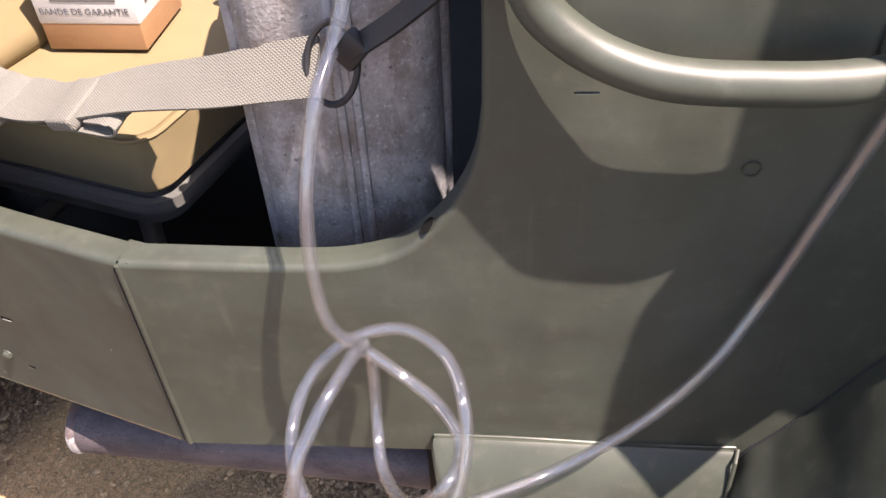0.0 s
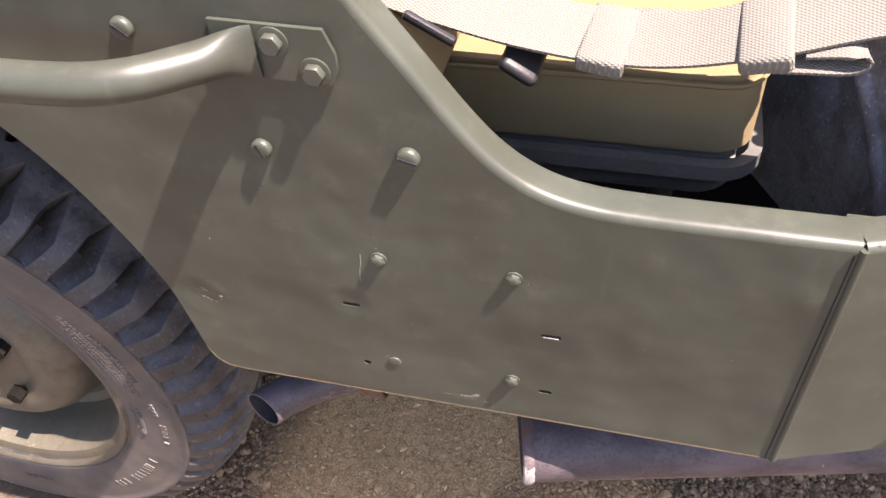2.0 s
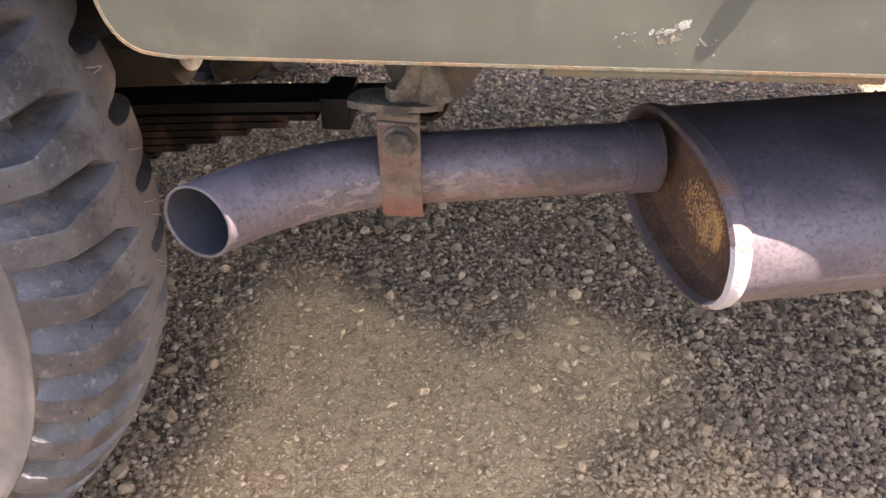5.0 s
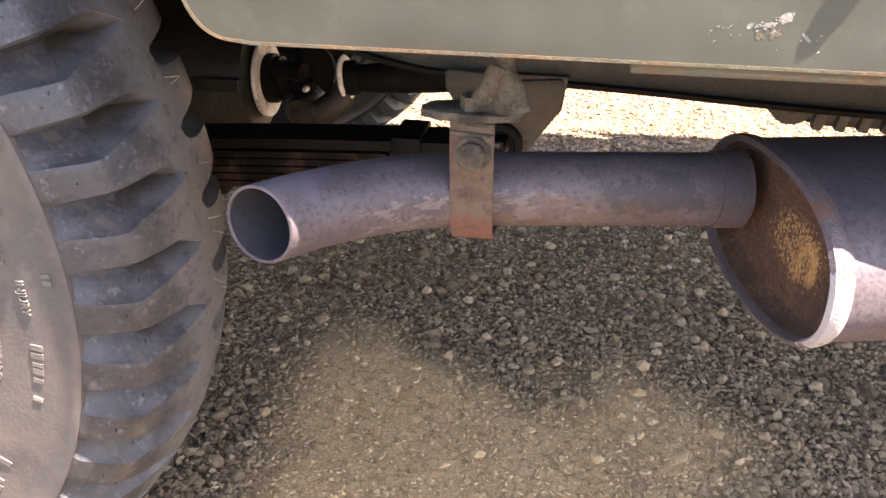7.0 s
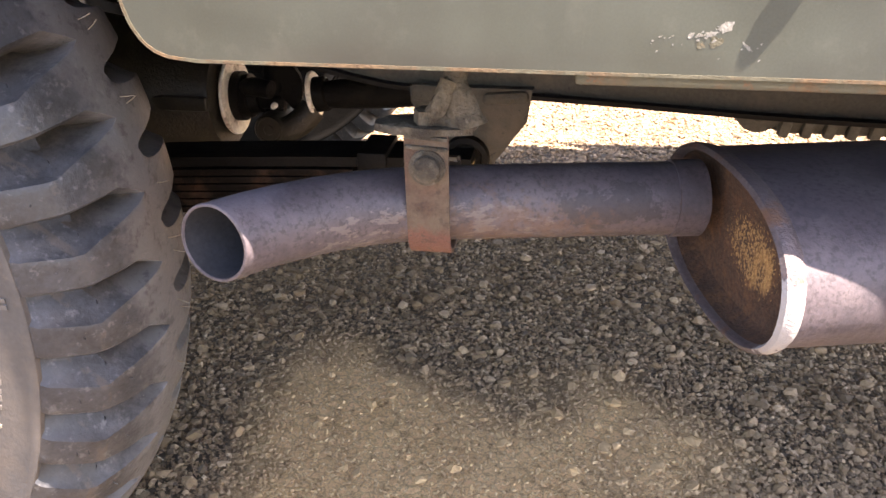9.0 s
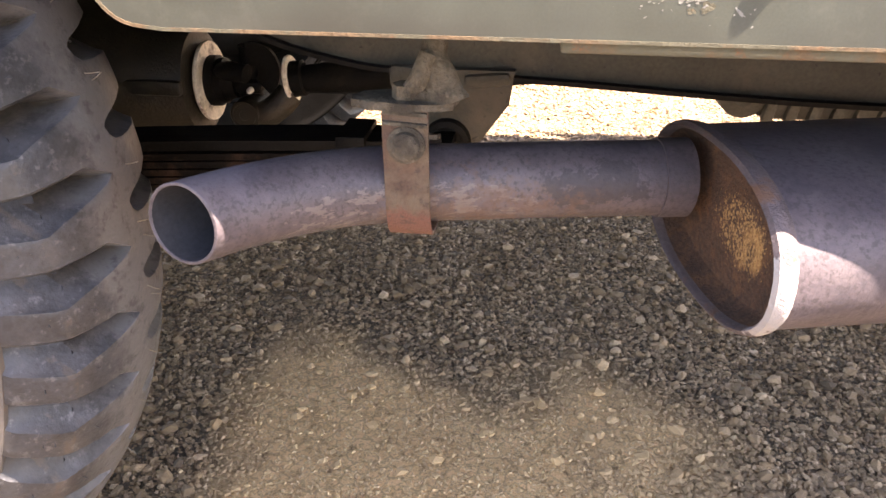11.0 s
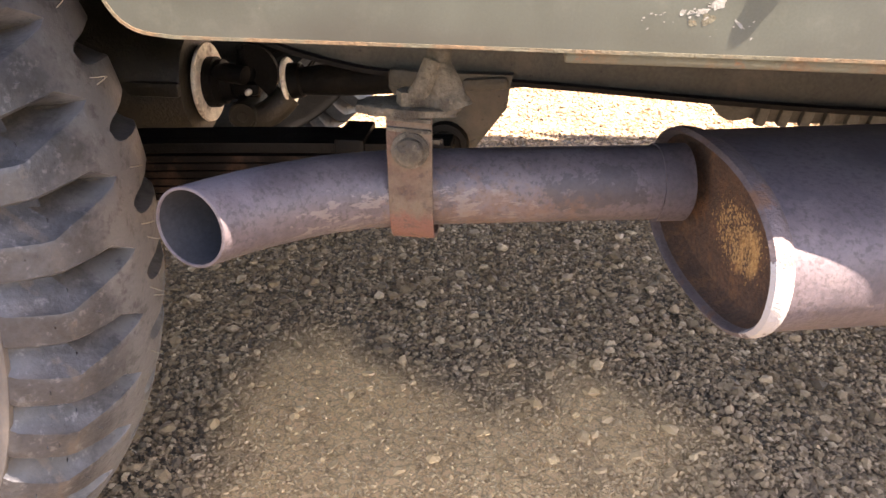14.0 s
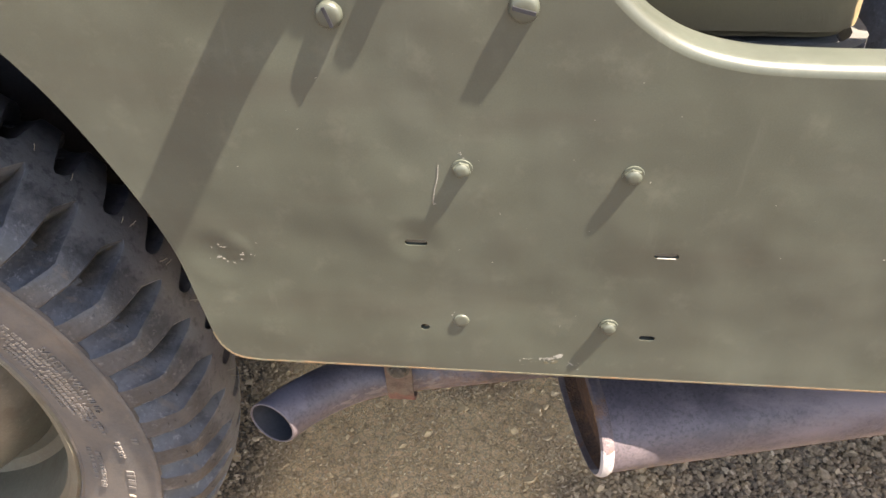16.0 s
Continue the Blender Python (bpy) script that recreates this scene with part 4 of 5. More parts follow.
def build_shade_sheet():
    # Unseen sheet added ahead of the cowl, its outline cut to cast the shade.
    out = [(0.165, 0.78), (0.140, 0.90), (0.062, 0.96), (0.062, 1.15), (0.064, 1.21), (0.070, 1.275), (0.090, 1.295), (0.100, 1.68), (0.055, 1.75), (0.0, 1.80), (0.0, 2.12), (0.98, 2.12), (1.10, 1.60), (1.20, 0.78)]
    part("shade_sheet", slab(out, [], 0.004, lambda u, v, d: Vector((1.0 + d, u, v))), OLIVE, jeep, "unseen olive sheet added to shade the cowl and jerrycan")


build_shade_sheet()


# ---------------------------------------------------------------- wheels
WHEEL = Vector((-0.605, 0.0, 0.345))
LUGS = 48


# one pitch of the tread: stations across the tyre (side, radius, groove's lower and upper edge in pitches, groove depth)
NEAR_SIDE = [(-0.0800, 0.3160, -0.140, 0.340, 0.0045), (-0.0790, 0.3225, -0.180, 0.325, 0.0080), (-0.0720, 0.3345, -0.230, 0.300, 0.0125), (-0.0640, 0.3450, -0.280, 0.275, 0.0138), (-0.0585, 0.3495, -0.295, 0.270, 0.0142), (-0.0500, 0.3540, -0.220, 0.275, 0.0163), (-0.0400, 0.3585, -0.155, 0.280, 0.0170), (-0.0270, 0.3622, -0.090, 0.285, 0.0170), (-0.0210, 0.3635, -0.055, 0.220, 0.0170), (-0.0145, 0.3648, -0.015, 0.150, 0.0142), (-0.0105, 0.3653, 0.035, 0.100, 0.0085), (-0.0080, 0.3656, 0.069, 0.071, 0.0000)]
FAR_SIDE = [(0.0005, 0.3660, 0.609, 0.611, 0.0000), (0.0030, 0.3660, 0.500, 0.660, 0.0128), (0.0080, 0.3660, 0.420, 0.700, 0.0170), (0.0160, 0.3655, 0.390, 0.740, 0.0170), (0.0280, 0.3630, 0.380, 0.800, 0.0170), (0.0450, 0.3570, 0.380, 0.880, 0.0170), (0.0585, 0.3495, 0.380, 0.920, 0.0149), (0.0660, 0.3450, 0.380, 0.920, 0.0128), (0.0780, 0.3340, 0.360, 0.900, 0.0120), (0.0890, 0.3160, 0.340, 0.820, 0.0045)]


def build_tread_block():
    """One pitch of a bar tread: a solid band with a pointed groove cut in from each shoulder."""
    step = 2 * math.pi / LUGS
    rows, dust = [], []
    for k, (y, r, e1, e2, d) in enumerate(NEAR_SIDE + FAR_SIDE):
        w = e2 - e1
        mid = (e1 + e2 - 1) / 2
        shoulder = abs(y) > 0.0580
        groove = [(e1 + k * w, d * f) for k, f in ((0.0, 0.03), (0.09, 0.30), (0.28, 0.66), (0.50, 1.02), (0.66, 1.28), (0.90, 1.40), (0.975, 0.12))]
        cols = [(mid, 0), ((mid + e1) / 2, 0), (e1 - 0.03 * min(1, w * 3), 0.0)] + groove + [(e2 + 0.02 * min(1, w * 3), 0.0), ((e2 + mid + 1) / 2, 0), (mid + 1, 0)]
        # dirt and painted shade both grow with the groove's depth
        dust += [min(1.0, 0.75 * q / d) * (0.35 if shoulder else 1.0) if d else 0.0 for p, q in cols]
        row = []
        for p, q in cols:
            rr, yy = r - q, y
            if shoulder:      # the groove is cut towards the middle of the carcass here
                rr, yy = r - q * 0.65, y - math.copysign(q * 0.75, y)
            row.append((rr * math.cos(p * step), yy, rr * math.sin(p * step)))
        rows.append(row)
    bm = bmesh.new()
    vs = [[bm.verts.new(c) for c in row] for row in rows]
    for i in range(len(vs) - 1):
        for j in range(12):
            bm.faces.new((vs[i][j], vs[i][j + 1], vs[i + 1][j + 1], vs[i + 1][j]))
    me = bpy.data.meshes.new("tread_block")
    bm.to_mesh(me)
    bm.free()
    me.polygons.foreach_set("use_smooth", [True] * len(me.polygons))
    me.set_sharp_from_angle(angle=radians(36))
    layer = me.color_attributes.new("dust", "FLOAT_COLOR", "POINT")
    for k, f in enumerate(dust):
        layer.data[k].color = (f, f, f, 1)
    me.materials.append(RUBBER)
    return me


def build_carcass():
    half = [(0.050, 0.226), (0.070, 0.232), (0.072, 0.250), (0.0770, 0.278), (0.0775, 0.300), (0.0735, 0.3105), (0.064, 0.313), (0.050, 0.322), (0.0, 0.335)]
    return lathe([(-y, r) for y, r in half] + [(y, r) for y, r in half[-2::-1]], 96)


def build_hair_mesh(length):
    return mesh_of(sweep([Vector((0, 0, 0)), Vector((length * 0.5, 0, 0.0004)), Vector((length, 0, length * 0.16))], circle(0.00032, 5)), 0)


def build_rim_mesh():
    prof = [(-0.060, 0.224), (-0.0645, 0.2325), (-0.061, 0.2365), (-0.055, 0.234), (-0.050, 0.217), (-0.030, 0.208), (0.0, 0.204), (0.018, 0.198), (0.024, 0.186), (0.019, 0.174), (0.002, 0.166), (-0.020, 0.158), (-0.035, 0.145), (-0.043, 0.126), (-0.043, 0.104), (-0.034, 0.086), (-0.030, 0.078), (-0.030, 0.03), (-0.030, 0.0)]
    return lathe([(y - 0.011, r) for y, r in prof], 64)


def word(text, size, r, angle, parent, mat, y):
    cu = bpy.data.curves.new("text", "FONT")
    cu.body, cu.size, cu.align_x, cu.extrude = text, size, "CENTER", 0.0010
    tmp = bpy.data.objects.new("tmp", cu)
    scene.collection.objects.link(tmp)
    bpy.context.view_layer.update()
    me = bpy.data.meshes.new_from_object(tmp.evaluated_get(bpy.context.evaluated_depsgraph_get()))
    bpy.data.objects.remove(tmp)
    # bend the line of letters round the wheel
    for v in me.vertices:
        a = angle - v.co.x / r
        rr = r + v.co.y
        v.co = (rr * math.cos(a), y - v.co.z, rr * math.sin(a))
    me.materials.clear()
    me.materials.append(mat)
    return part("raised_lettering", me, mat, parent)


def bar_line(r, a0, a1, size, parent, y, rng, mat=None):
    """A line of small raised writing, too worn to read, as short bars along an arc."""
    bm = bmesh.new()
    a = a0
    while a > a1:
        w = size * rng.uniform(0.25, 0.75)
        if rng.random() > 0.16:
            m = Matrix.Rotation(-a, 4, "Y") @ Matrix.Translation((r, y, 0))
            own = box((size * rng.uniform(0.75, 1.0), 0.0012, w * 0.75), (0, 0, 0))
            bmesh.ops.transform(own, matrix=m, verts=own.verts)
            merge(bm, own)
        a -= (w + size * 0.16) / r
    part("raised_lettering", bm, mat or LETTER, parent)


WALL = [(0.3000, 0.0806), (0.2850, 0.0808), (0.2700, 0.0804), (0.2600, 0.0795), (0.2500, 0.0778), (0.2420, 0.0755)]      # (radius, side)


def wall_side(r):
    return -float(np.interp(r, [a for a, b in WALL[::-1]], [b for a, b in WALL[::-1]])) - 0.0003


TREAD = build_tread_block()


def build_wheel(at, detail):
    w = new("wheel")
    w.parent = jeep
    w.location = at
    w["label"] = "dusty bar-tread military tyre on an olive steel rim"
    tyre = part("tyre", build_carcass(), RUBBER, w, "dark worn rubber tyre carcass")
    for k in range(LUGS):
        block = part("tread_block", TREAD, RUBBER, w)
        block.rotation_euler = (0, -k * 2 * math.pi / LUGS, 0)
    # The far wheel's shade is put into black sidewall and disc colours.
    part("sidewall", lathe([(-0.0770, 0.3175), (-0.0806, 0.3170), (-0.0812, 0.3155), (-0.0812, 0.3110), (-0.0802, 0.3095)] + [(-y, r) for r, y in WALL] + [(-0.0745, 0.2395), (-0.0760, 0.2375), (-0.0720, 0.2345), (-0.070, 0.2330)], 120), RUBBER_SIDE if detail else CHASSIS, w, "dusty grey-brown sidewall with raised rings" if detail else "sidewall coloured black for its shade")
    part("rim", build_rim_mesh(), RIM if detail else CHASSIS, w, "olive painted steel disc" if detail else "steel disc coloured black for its shade")
    part("hub", lathe([(-0.044, 0.052), (-0.071, 0.050), (-0.086, 0.042), (-0.089, 0.0)], 32), RIM, w)
    for k in range(5):
        a = 2 * math.pi * k / 5 + 0.35
        hexn = sweep([Vector((0.092 * math.cos(a), -0.051, 0.092 * math.sin(a))), Vector((0.092 * math.cos(a), -0.067, 0.092 * math.sin(a)))], circle(0.0105, 6))
        part("wheel_nut", hexn, CHASSIS, w)
    if detail:
        rng = random.Random(21)
        word("SAFETY WARNING", 0.0100, 0.2845, radians(18), w, LETTER, wall_side(0.288))
        for i in range(5):
            r = 0.2790 - i * 0.0060
            bar_line(r, radians(33 - i), radians(3 + 2 * i), 0.0040, w, wall_side(r), rng)
        bar_line(0.289, radians(-8), radians(-14), 0.008, w, wall_side(0.289), rng)
        bar_line(0.289, radians(-14.5), radians(-17), 0.008, w, wall_side(0.289), rng, PALE_LETTER)
        bar_line(0.304, radians(3), radians(0.5), 0.007, w, wall_side(0.304) + 0.0005, rng)
        bar_line(0.262, radians(-2), radians(-15), 0.0048, w, wall_side(0.262), rng)
        bar_line(0.254, radians(-2), radians(-13), 0.0048, w, wall_side(0.254), rng)
        word("601", 0.008, 0.258, radians(-14), w, LETTER, wall_side(0.262))
        bar_line(0.275, radians(-30), radians(-58), 0.015, w, wall_side(0.275), rng)
        word("NYLON", 0.013, 0.262, radians(-88), w, LETTER, wall_side(0.268))
        word("INJURY", 0.0075, 0.284, radians(-1), w, LETTER, wall_side(0.283))
        # moulding hairs left on the rubber
        long, short = build_hair_mesh(0.0085), build_hair_mesh(0.0035)
        for k in range(-10, 18):
            for y, r, p, me, mat in ((0.004, 0.3658, 0.30, long, PALE_LETTER), (0.008, 0.3658, 0.12, long, PALE_LETTER), (-0.0705, 0.3365, 0.52, short, RUBBER), (-0.0665, 0.3415, 0.60, short, RUBBER), (-0.046, 0.356, 0.60, short, RUBBER)):
                if rng.random() < 0.35:
                    continue
                a = (k + p + rng.uniform(-0.06, 0.06)) * 2 * math.pi / LUGS
                hair = part("rubber_hair", me, mat, w)
                hair.location = (r * math.cos(a), y, r * math.sin(a))
                hair.rotation_euler = (0, -a + rng.uniform(-0.4, 0.4), -0.9 if y < -0.06 else rng.uniform(-0.3, 0.3))
        # grain runs on unbroken over the whole tyre
        for nd in RUBBER.node_tree.nodes:
            if nd.type == "TEX_COORD":
                nd.object = tyre
    return w


build_wheel(WHEEL + Vector((0, 0.107, 0)), True)
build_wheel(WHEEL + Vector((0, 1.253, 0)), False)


# ---------------------------------------------------------------- underside
def build_chassis():
    rail = new("frame_rail")
    rail.parent = jeep
    rail["label"] = "muddy olive channel-section chassis rail"
    path = [Vector((x, 0.385, z)) for x, z in smooth2([(-1.1, 0.53), (-0.75, 0.545), (-0.5, 0.535), (-0.34, 0.505), (-0.24, 0.473), (-0.208, 0.4625), (-0.165, 0.4525), (-0.116, 0.4465), (0.03, 0.4405), (0.26, 0.430), (0.6, 0.430), (1.1, 0.435)], 5)]
    part("web", sweep(path, rect(0.045, 0.098), bm=None), OLIVE_DARK, rail)
    low = [p + Vector((0, -0.004, -0.050)) for p in path]
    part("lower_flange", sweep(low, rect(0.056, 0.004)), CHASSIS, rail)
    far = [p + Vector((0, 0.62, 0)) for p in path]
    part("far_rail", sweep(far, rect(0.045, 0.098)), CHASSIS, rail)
    # spring hanger
    out = [(-0.124, 0.40), (-0.1235, 0.386), (-0.112, 0.366), (-0.100, 0.338), (-0.088, 0.322), (-0.054, 0.324), (-0.0478, 0.3337), (-0.0210, 0.3715), (-0.0192, 0.3875), (-0.017, 0.400)]
    hanger = part("spring_hanger", slab(out, [], 0.05, lambda u, v, d: Vector((u, 0.352 + d, v))), OLIVE_DARK, rail)
    part("hanger_gusset", box((0.046, 0.010, 0.016), (-0.100, 0.3525, 0.394), 0.004, Matrix.Rotation(radians(4), 3, "Y")), OLIVE_DARK, rail)
    part("hanger_gusset", box((0.040, 0.010, 0.012), (-0.040, 0.3525, 0.392), 0.005, Matrix.Rotation(radians(-5), 3, "Y")), OLIVE_DARK, rail)
    m = Matrix.Translation((-0.0738, 0.352, 0.337))
    part("spring_eye", lathe([(0.0, 0.021), (-0.008, 0.020), (-0.009, 0.015), (-0.004, 0.013), (-0.004, 0.0)], 24, m), CHASSIS, rail)
    part("eye_nut", lathe([(-0.004, 0.0088), (-0.012, 0.0088), (-0.013, 0.0070), (-0.013, 0.0050), (-0.010, 0.0048), (-0.010, 0.0)], 6, m), BRASSY, rail, "brassy hexagon nut")
    return rail


def build_spring():
    s = new("leaf_spring")
    s.parent = jeep
    s["label"] = "dark leaf spring with stacked rusty steel leaves"
    for k in range(8):
        x1 = (-0.066, -0.17, -0.20, -0.235, -0.265, -0.295, -0.325, -0.36)[k]
        top = 0.3425 - k * 0.0073 - (0.003 if k else 0)
        th = 0.009 if k == 0 else 0.0058
        path = [Vector((x, 0.340, top - 0.03 * (x + 0.07) ** 2 * 3 + 0.018 * (x + 0.07))) for x in np.linspace(-0.95, x1, 16)]
        part("leaf", sweep(path, rect(0.045, th)), CHASSIS if k == 0 else LEAF, s)
    part("rebound_clip", box((0.026, 0.054, 0.03), (-0.152, 0.340, 0.335), 0.002), CHASSIS, s)
    return s


def build_drive():
    y = 0.52
    axle = new("rear_axle")
    axle.parent = jeep
    axle["label"] = "dark greasy rear axle housing with pinion flange"
    turn = Matrix.Rotation(math.radians(-90), 4, "Z")      # a profile's axis then runs forward
    tip = Matrix.Rotation(radians(-3), 4, "Y")
    part("pinion_housing", lathe([(-0.16, 0.098), (-0.10, 0.085), (-0.05, 0.068), (-0.022, 0.060), (-0.010, 0.056), (-0.008, 0.040), (-0.008, 0.0)], 40, Matrix.Translation((-0.355, y, 0.336)) @ tip @ turn), GREASE, axle)
    part("housing_web", box((0.12, 0.010, 0.016), (-0.42, y - 0.066, 0.345), 0.004), GREASE, axle)
    part("axle_tube", sweep([Vector((-0.6, 0.15, 0.345)), Vector((-0.6, 1.17, 0.345))], circle(0.032, 20)), CHASSIS, axle)
    part("differential_cover", lathe([(-0.10, 0.0), (-0.09, 0.06), (-0.05, 0.10), (0.05, 0.10), (0.1, 0.05)], 32, Matrix.Translation((-0.61, y, 0.345)) @ turn), CHASSIS, axle)
    part("dust_shield", lathe([(-0.004, 0.0415), (-0.002, 0.0430), (0.001, 0.0425), (0.0005, 0.0395), (0.0015, 0.0365), (0.0005, 0.0330), (0.0010, 0.026), (-0.004, 0.026)], 48, Matrix.Translation((-0.355, y, 0.336)) @ tip @ turn, closed=True), WIRE, axle, "bright worn flange rim")
    shaft = new("propeller_shaft")
    shaft.parent = jeep
    shaft["label"] = "dark steel propeller shaft with universal joint"
    at = Matrix.Translation((-0.355, y, 0.336)) @ tip @ turn
    part("yoke", lathe([(0.0, 0.0275), (0.010, 0.0275), (0.011, 0.0245), (0.018, 0.0245), (0.019, 0.021), (0.030, 0.019), (0.031, 0.0)], 32, at), CHASSIS, shaft)
    for dy, z0, z1 in ((-0.018, 0.350, 0.352), (0.018, 0.322, 0.345)):
        arm = catmull([(-0.336, y + dy * 0.6, z0), (-0.322, y + dy * 1.3, (z0 + z1) / 2 + 0.002), (-0.304, y + dy * 1.5, z1)], 5)
        part("yoke_arm", sweep(arm, [(0.012 * math.cos(a), 0.010 * math.sin(a)) for a in np.linspace(0, 2 * math.pi, 13)[:-1]]), CHASSIS, shaft)
    hoop = [Vector((-0.300 + 0.016 * math.cos(a), y - 0.012, 0.352 + 0.019 * math.sin(a))) for a in np.linspace(radians(-60), radians(110), 12)]
    part("yoke_ear", sweep(hoop, rect(0.024, 0.006), Vector((0, 1, 0))), CHASSIS, shaft)
    cup = Matrix.Translation((-0.309, y - 0.012, 0.3085))
    part("bearing_cup", lathe([(0.03, 0.0165), (-0.020, 0.0165), (-0.0225, 0.0150), (-0.0225, 0.0128), (-0.0212, 0.0124), (-0.0212, 0.0060), (-0.0222, 0.0052), (-0.0222, 0.0)], 32, cup), GREASE, shaft)
    part("bearing_cup", sweep([Vector((-0.311, y, 0.322)), Vector((-0.308, y, 0.376))], circle(0.0125, 18)), CHASSIS, shaft)
    part("cross_stub", box((0.030, 0.036, 0.014), (-0.309, y, 0.334), 0.004), CHASSIS, shaft)
    part("grease_nipple", lathe([(0, 0.0035), (-0.006, 0.0032), (-0.008, 0.0018), (-0.008, 0.0)], 10, Matrix.Translation((-0.300, y - 0.030, 0.336))), WIRE, shaft)
    low = catmull([(-0.309, y - 0.022, 0.308), (-0.292, y - 0.022, 0.306), (-0.275, y - 0.018, 0.316), (-0.264, y - 0.010, 0.328)], 5)
    part("yoke_arm", sweep(low, [(0.011 * math.cos(a), 0.015 * math.sin(a)) for a in np.linspace(0, 2 * math.pi, 13)[:-1]]), GREASE, shaft)
    part("collar", lathe([(-0.003, 0.0255), (-0.001, 0.0262), (0.001, 0.0250), (0.001, 0.018), (-0.003, 0.018)], 40, Matrix.Translation((-0.263, y, 0.341)) @ Matrix.Rotation(radians(-9), 4, "Y") @ turn, closed=True), WIRE, shaft, "bright steel collar")
    part("seal", lathe([(0.0, 0.0195), (0.012, 0.0190), (0.014, 0.016), (0.0, 0.0)], 28, Matrix.Translation((-0.262, y, 0.341)) @ Matrix.Rotation(radians(-9), 4, "Y") @ turn), CHASSIS, shaft)
    part("tube", sweep([Vector((-0.268, y, 0.340)), Vector((-0.2, y, 0.346)), Vector((0.35, y, 0.395))], circle(0.0135, 20), scale=lambda t: 1.0 if t < 0.3 else 1.35), CHASSIS, shaft)
    return axle


def build_gearbox():
    g = new("transfer_case")
    g.parent = jeep
    g["label"] = "ribbed grey cast transfer case under the floor"
    part("sump", box((0.28, 0.24, 0.12), (0.38, 0.70, 0.355), 0.015), CAST, g)
    part("boss", lathe([(0.02, 0.028), (-0.02, 0.026), (-0.024, 0.012), (-0.016, 0.0)], 20, Matrix.Translation((0.225, 0.60, 0.325))), CAST, g)
    for k in range(6):
        part("rib", box((0.012, 0.012, 0.10), (0.262 + k * 0.024, 0.578, 0.345), 0.003, Matrix.Rotation(radians(12), 3, "Y")), CAST, g)
    return g


build_chassis()
build_spring()
build_drive()
build_gearbox()

# ---------------------------------------------------------------- exhaust
AX = radians(13.5)
MUF0 = Vector((0.0942, 0.0765, 0.3965))     # middle of the silencer's rear end
AXIS = Vector((math.cos(AX), math.sin(AX), 0))
ACROSS = Vector((-math.sin(AX), math.cos(AX), 0))


def oval(rw, rz, n=56, p=2.35):
    out = []
    for k in range(n):
        a = 2 * math.pi * k / n
        c, s = math.cos(a), math.sin(a)
        out.append((rw * abs(c) ** (2 / p) * (1 if c >= 0 else -1), rz * abs(s) ** (2 / p) * (1 if s >= 0 else -1)))
    return out


def rings(spec, caps=(False, False)):
    """Loft ovals: (distance along the axis, half width, half height)."""
    bm = bmesh.new()
    rows = [[bm.verts.new(MUF0 + AXIS * d + ACROSS * w + Vector((0, 0, z))) for w, z in oval(rw, rz)] for d, rw, rz in spec]
    n = len(rows[0])
    for a, b in zip(rows, rows[1:]):
        for j in range(n):
            bm.faces.new((a[j], a[(j + 1) % n], b[(j + 1) % n], b[j]))
    if caps[0]:
        bm.faces.new(rows[0])
    if caps[1]:
        bm.faces.new(rows[-1][::-1])
    return bm


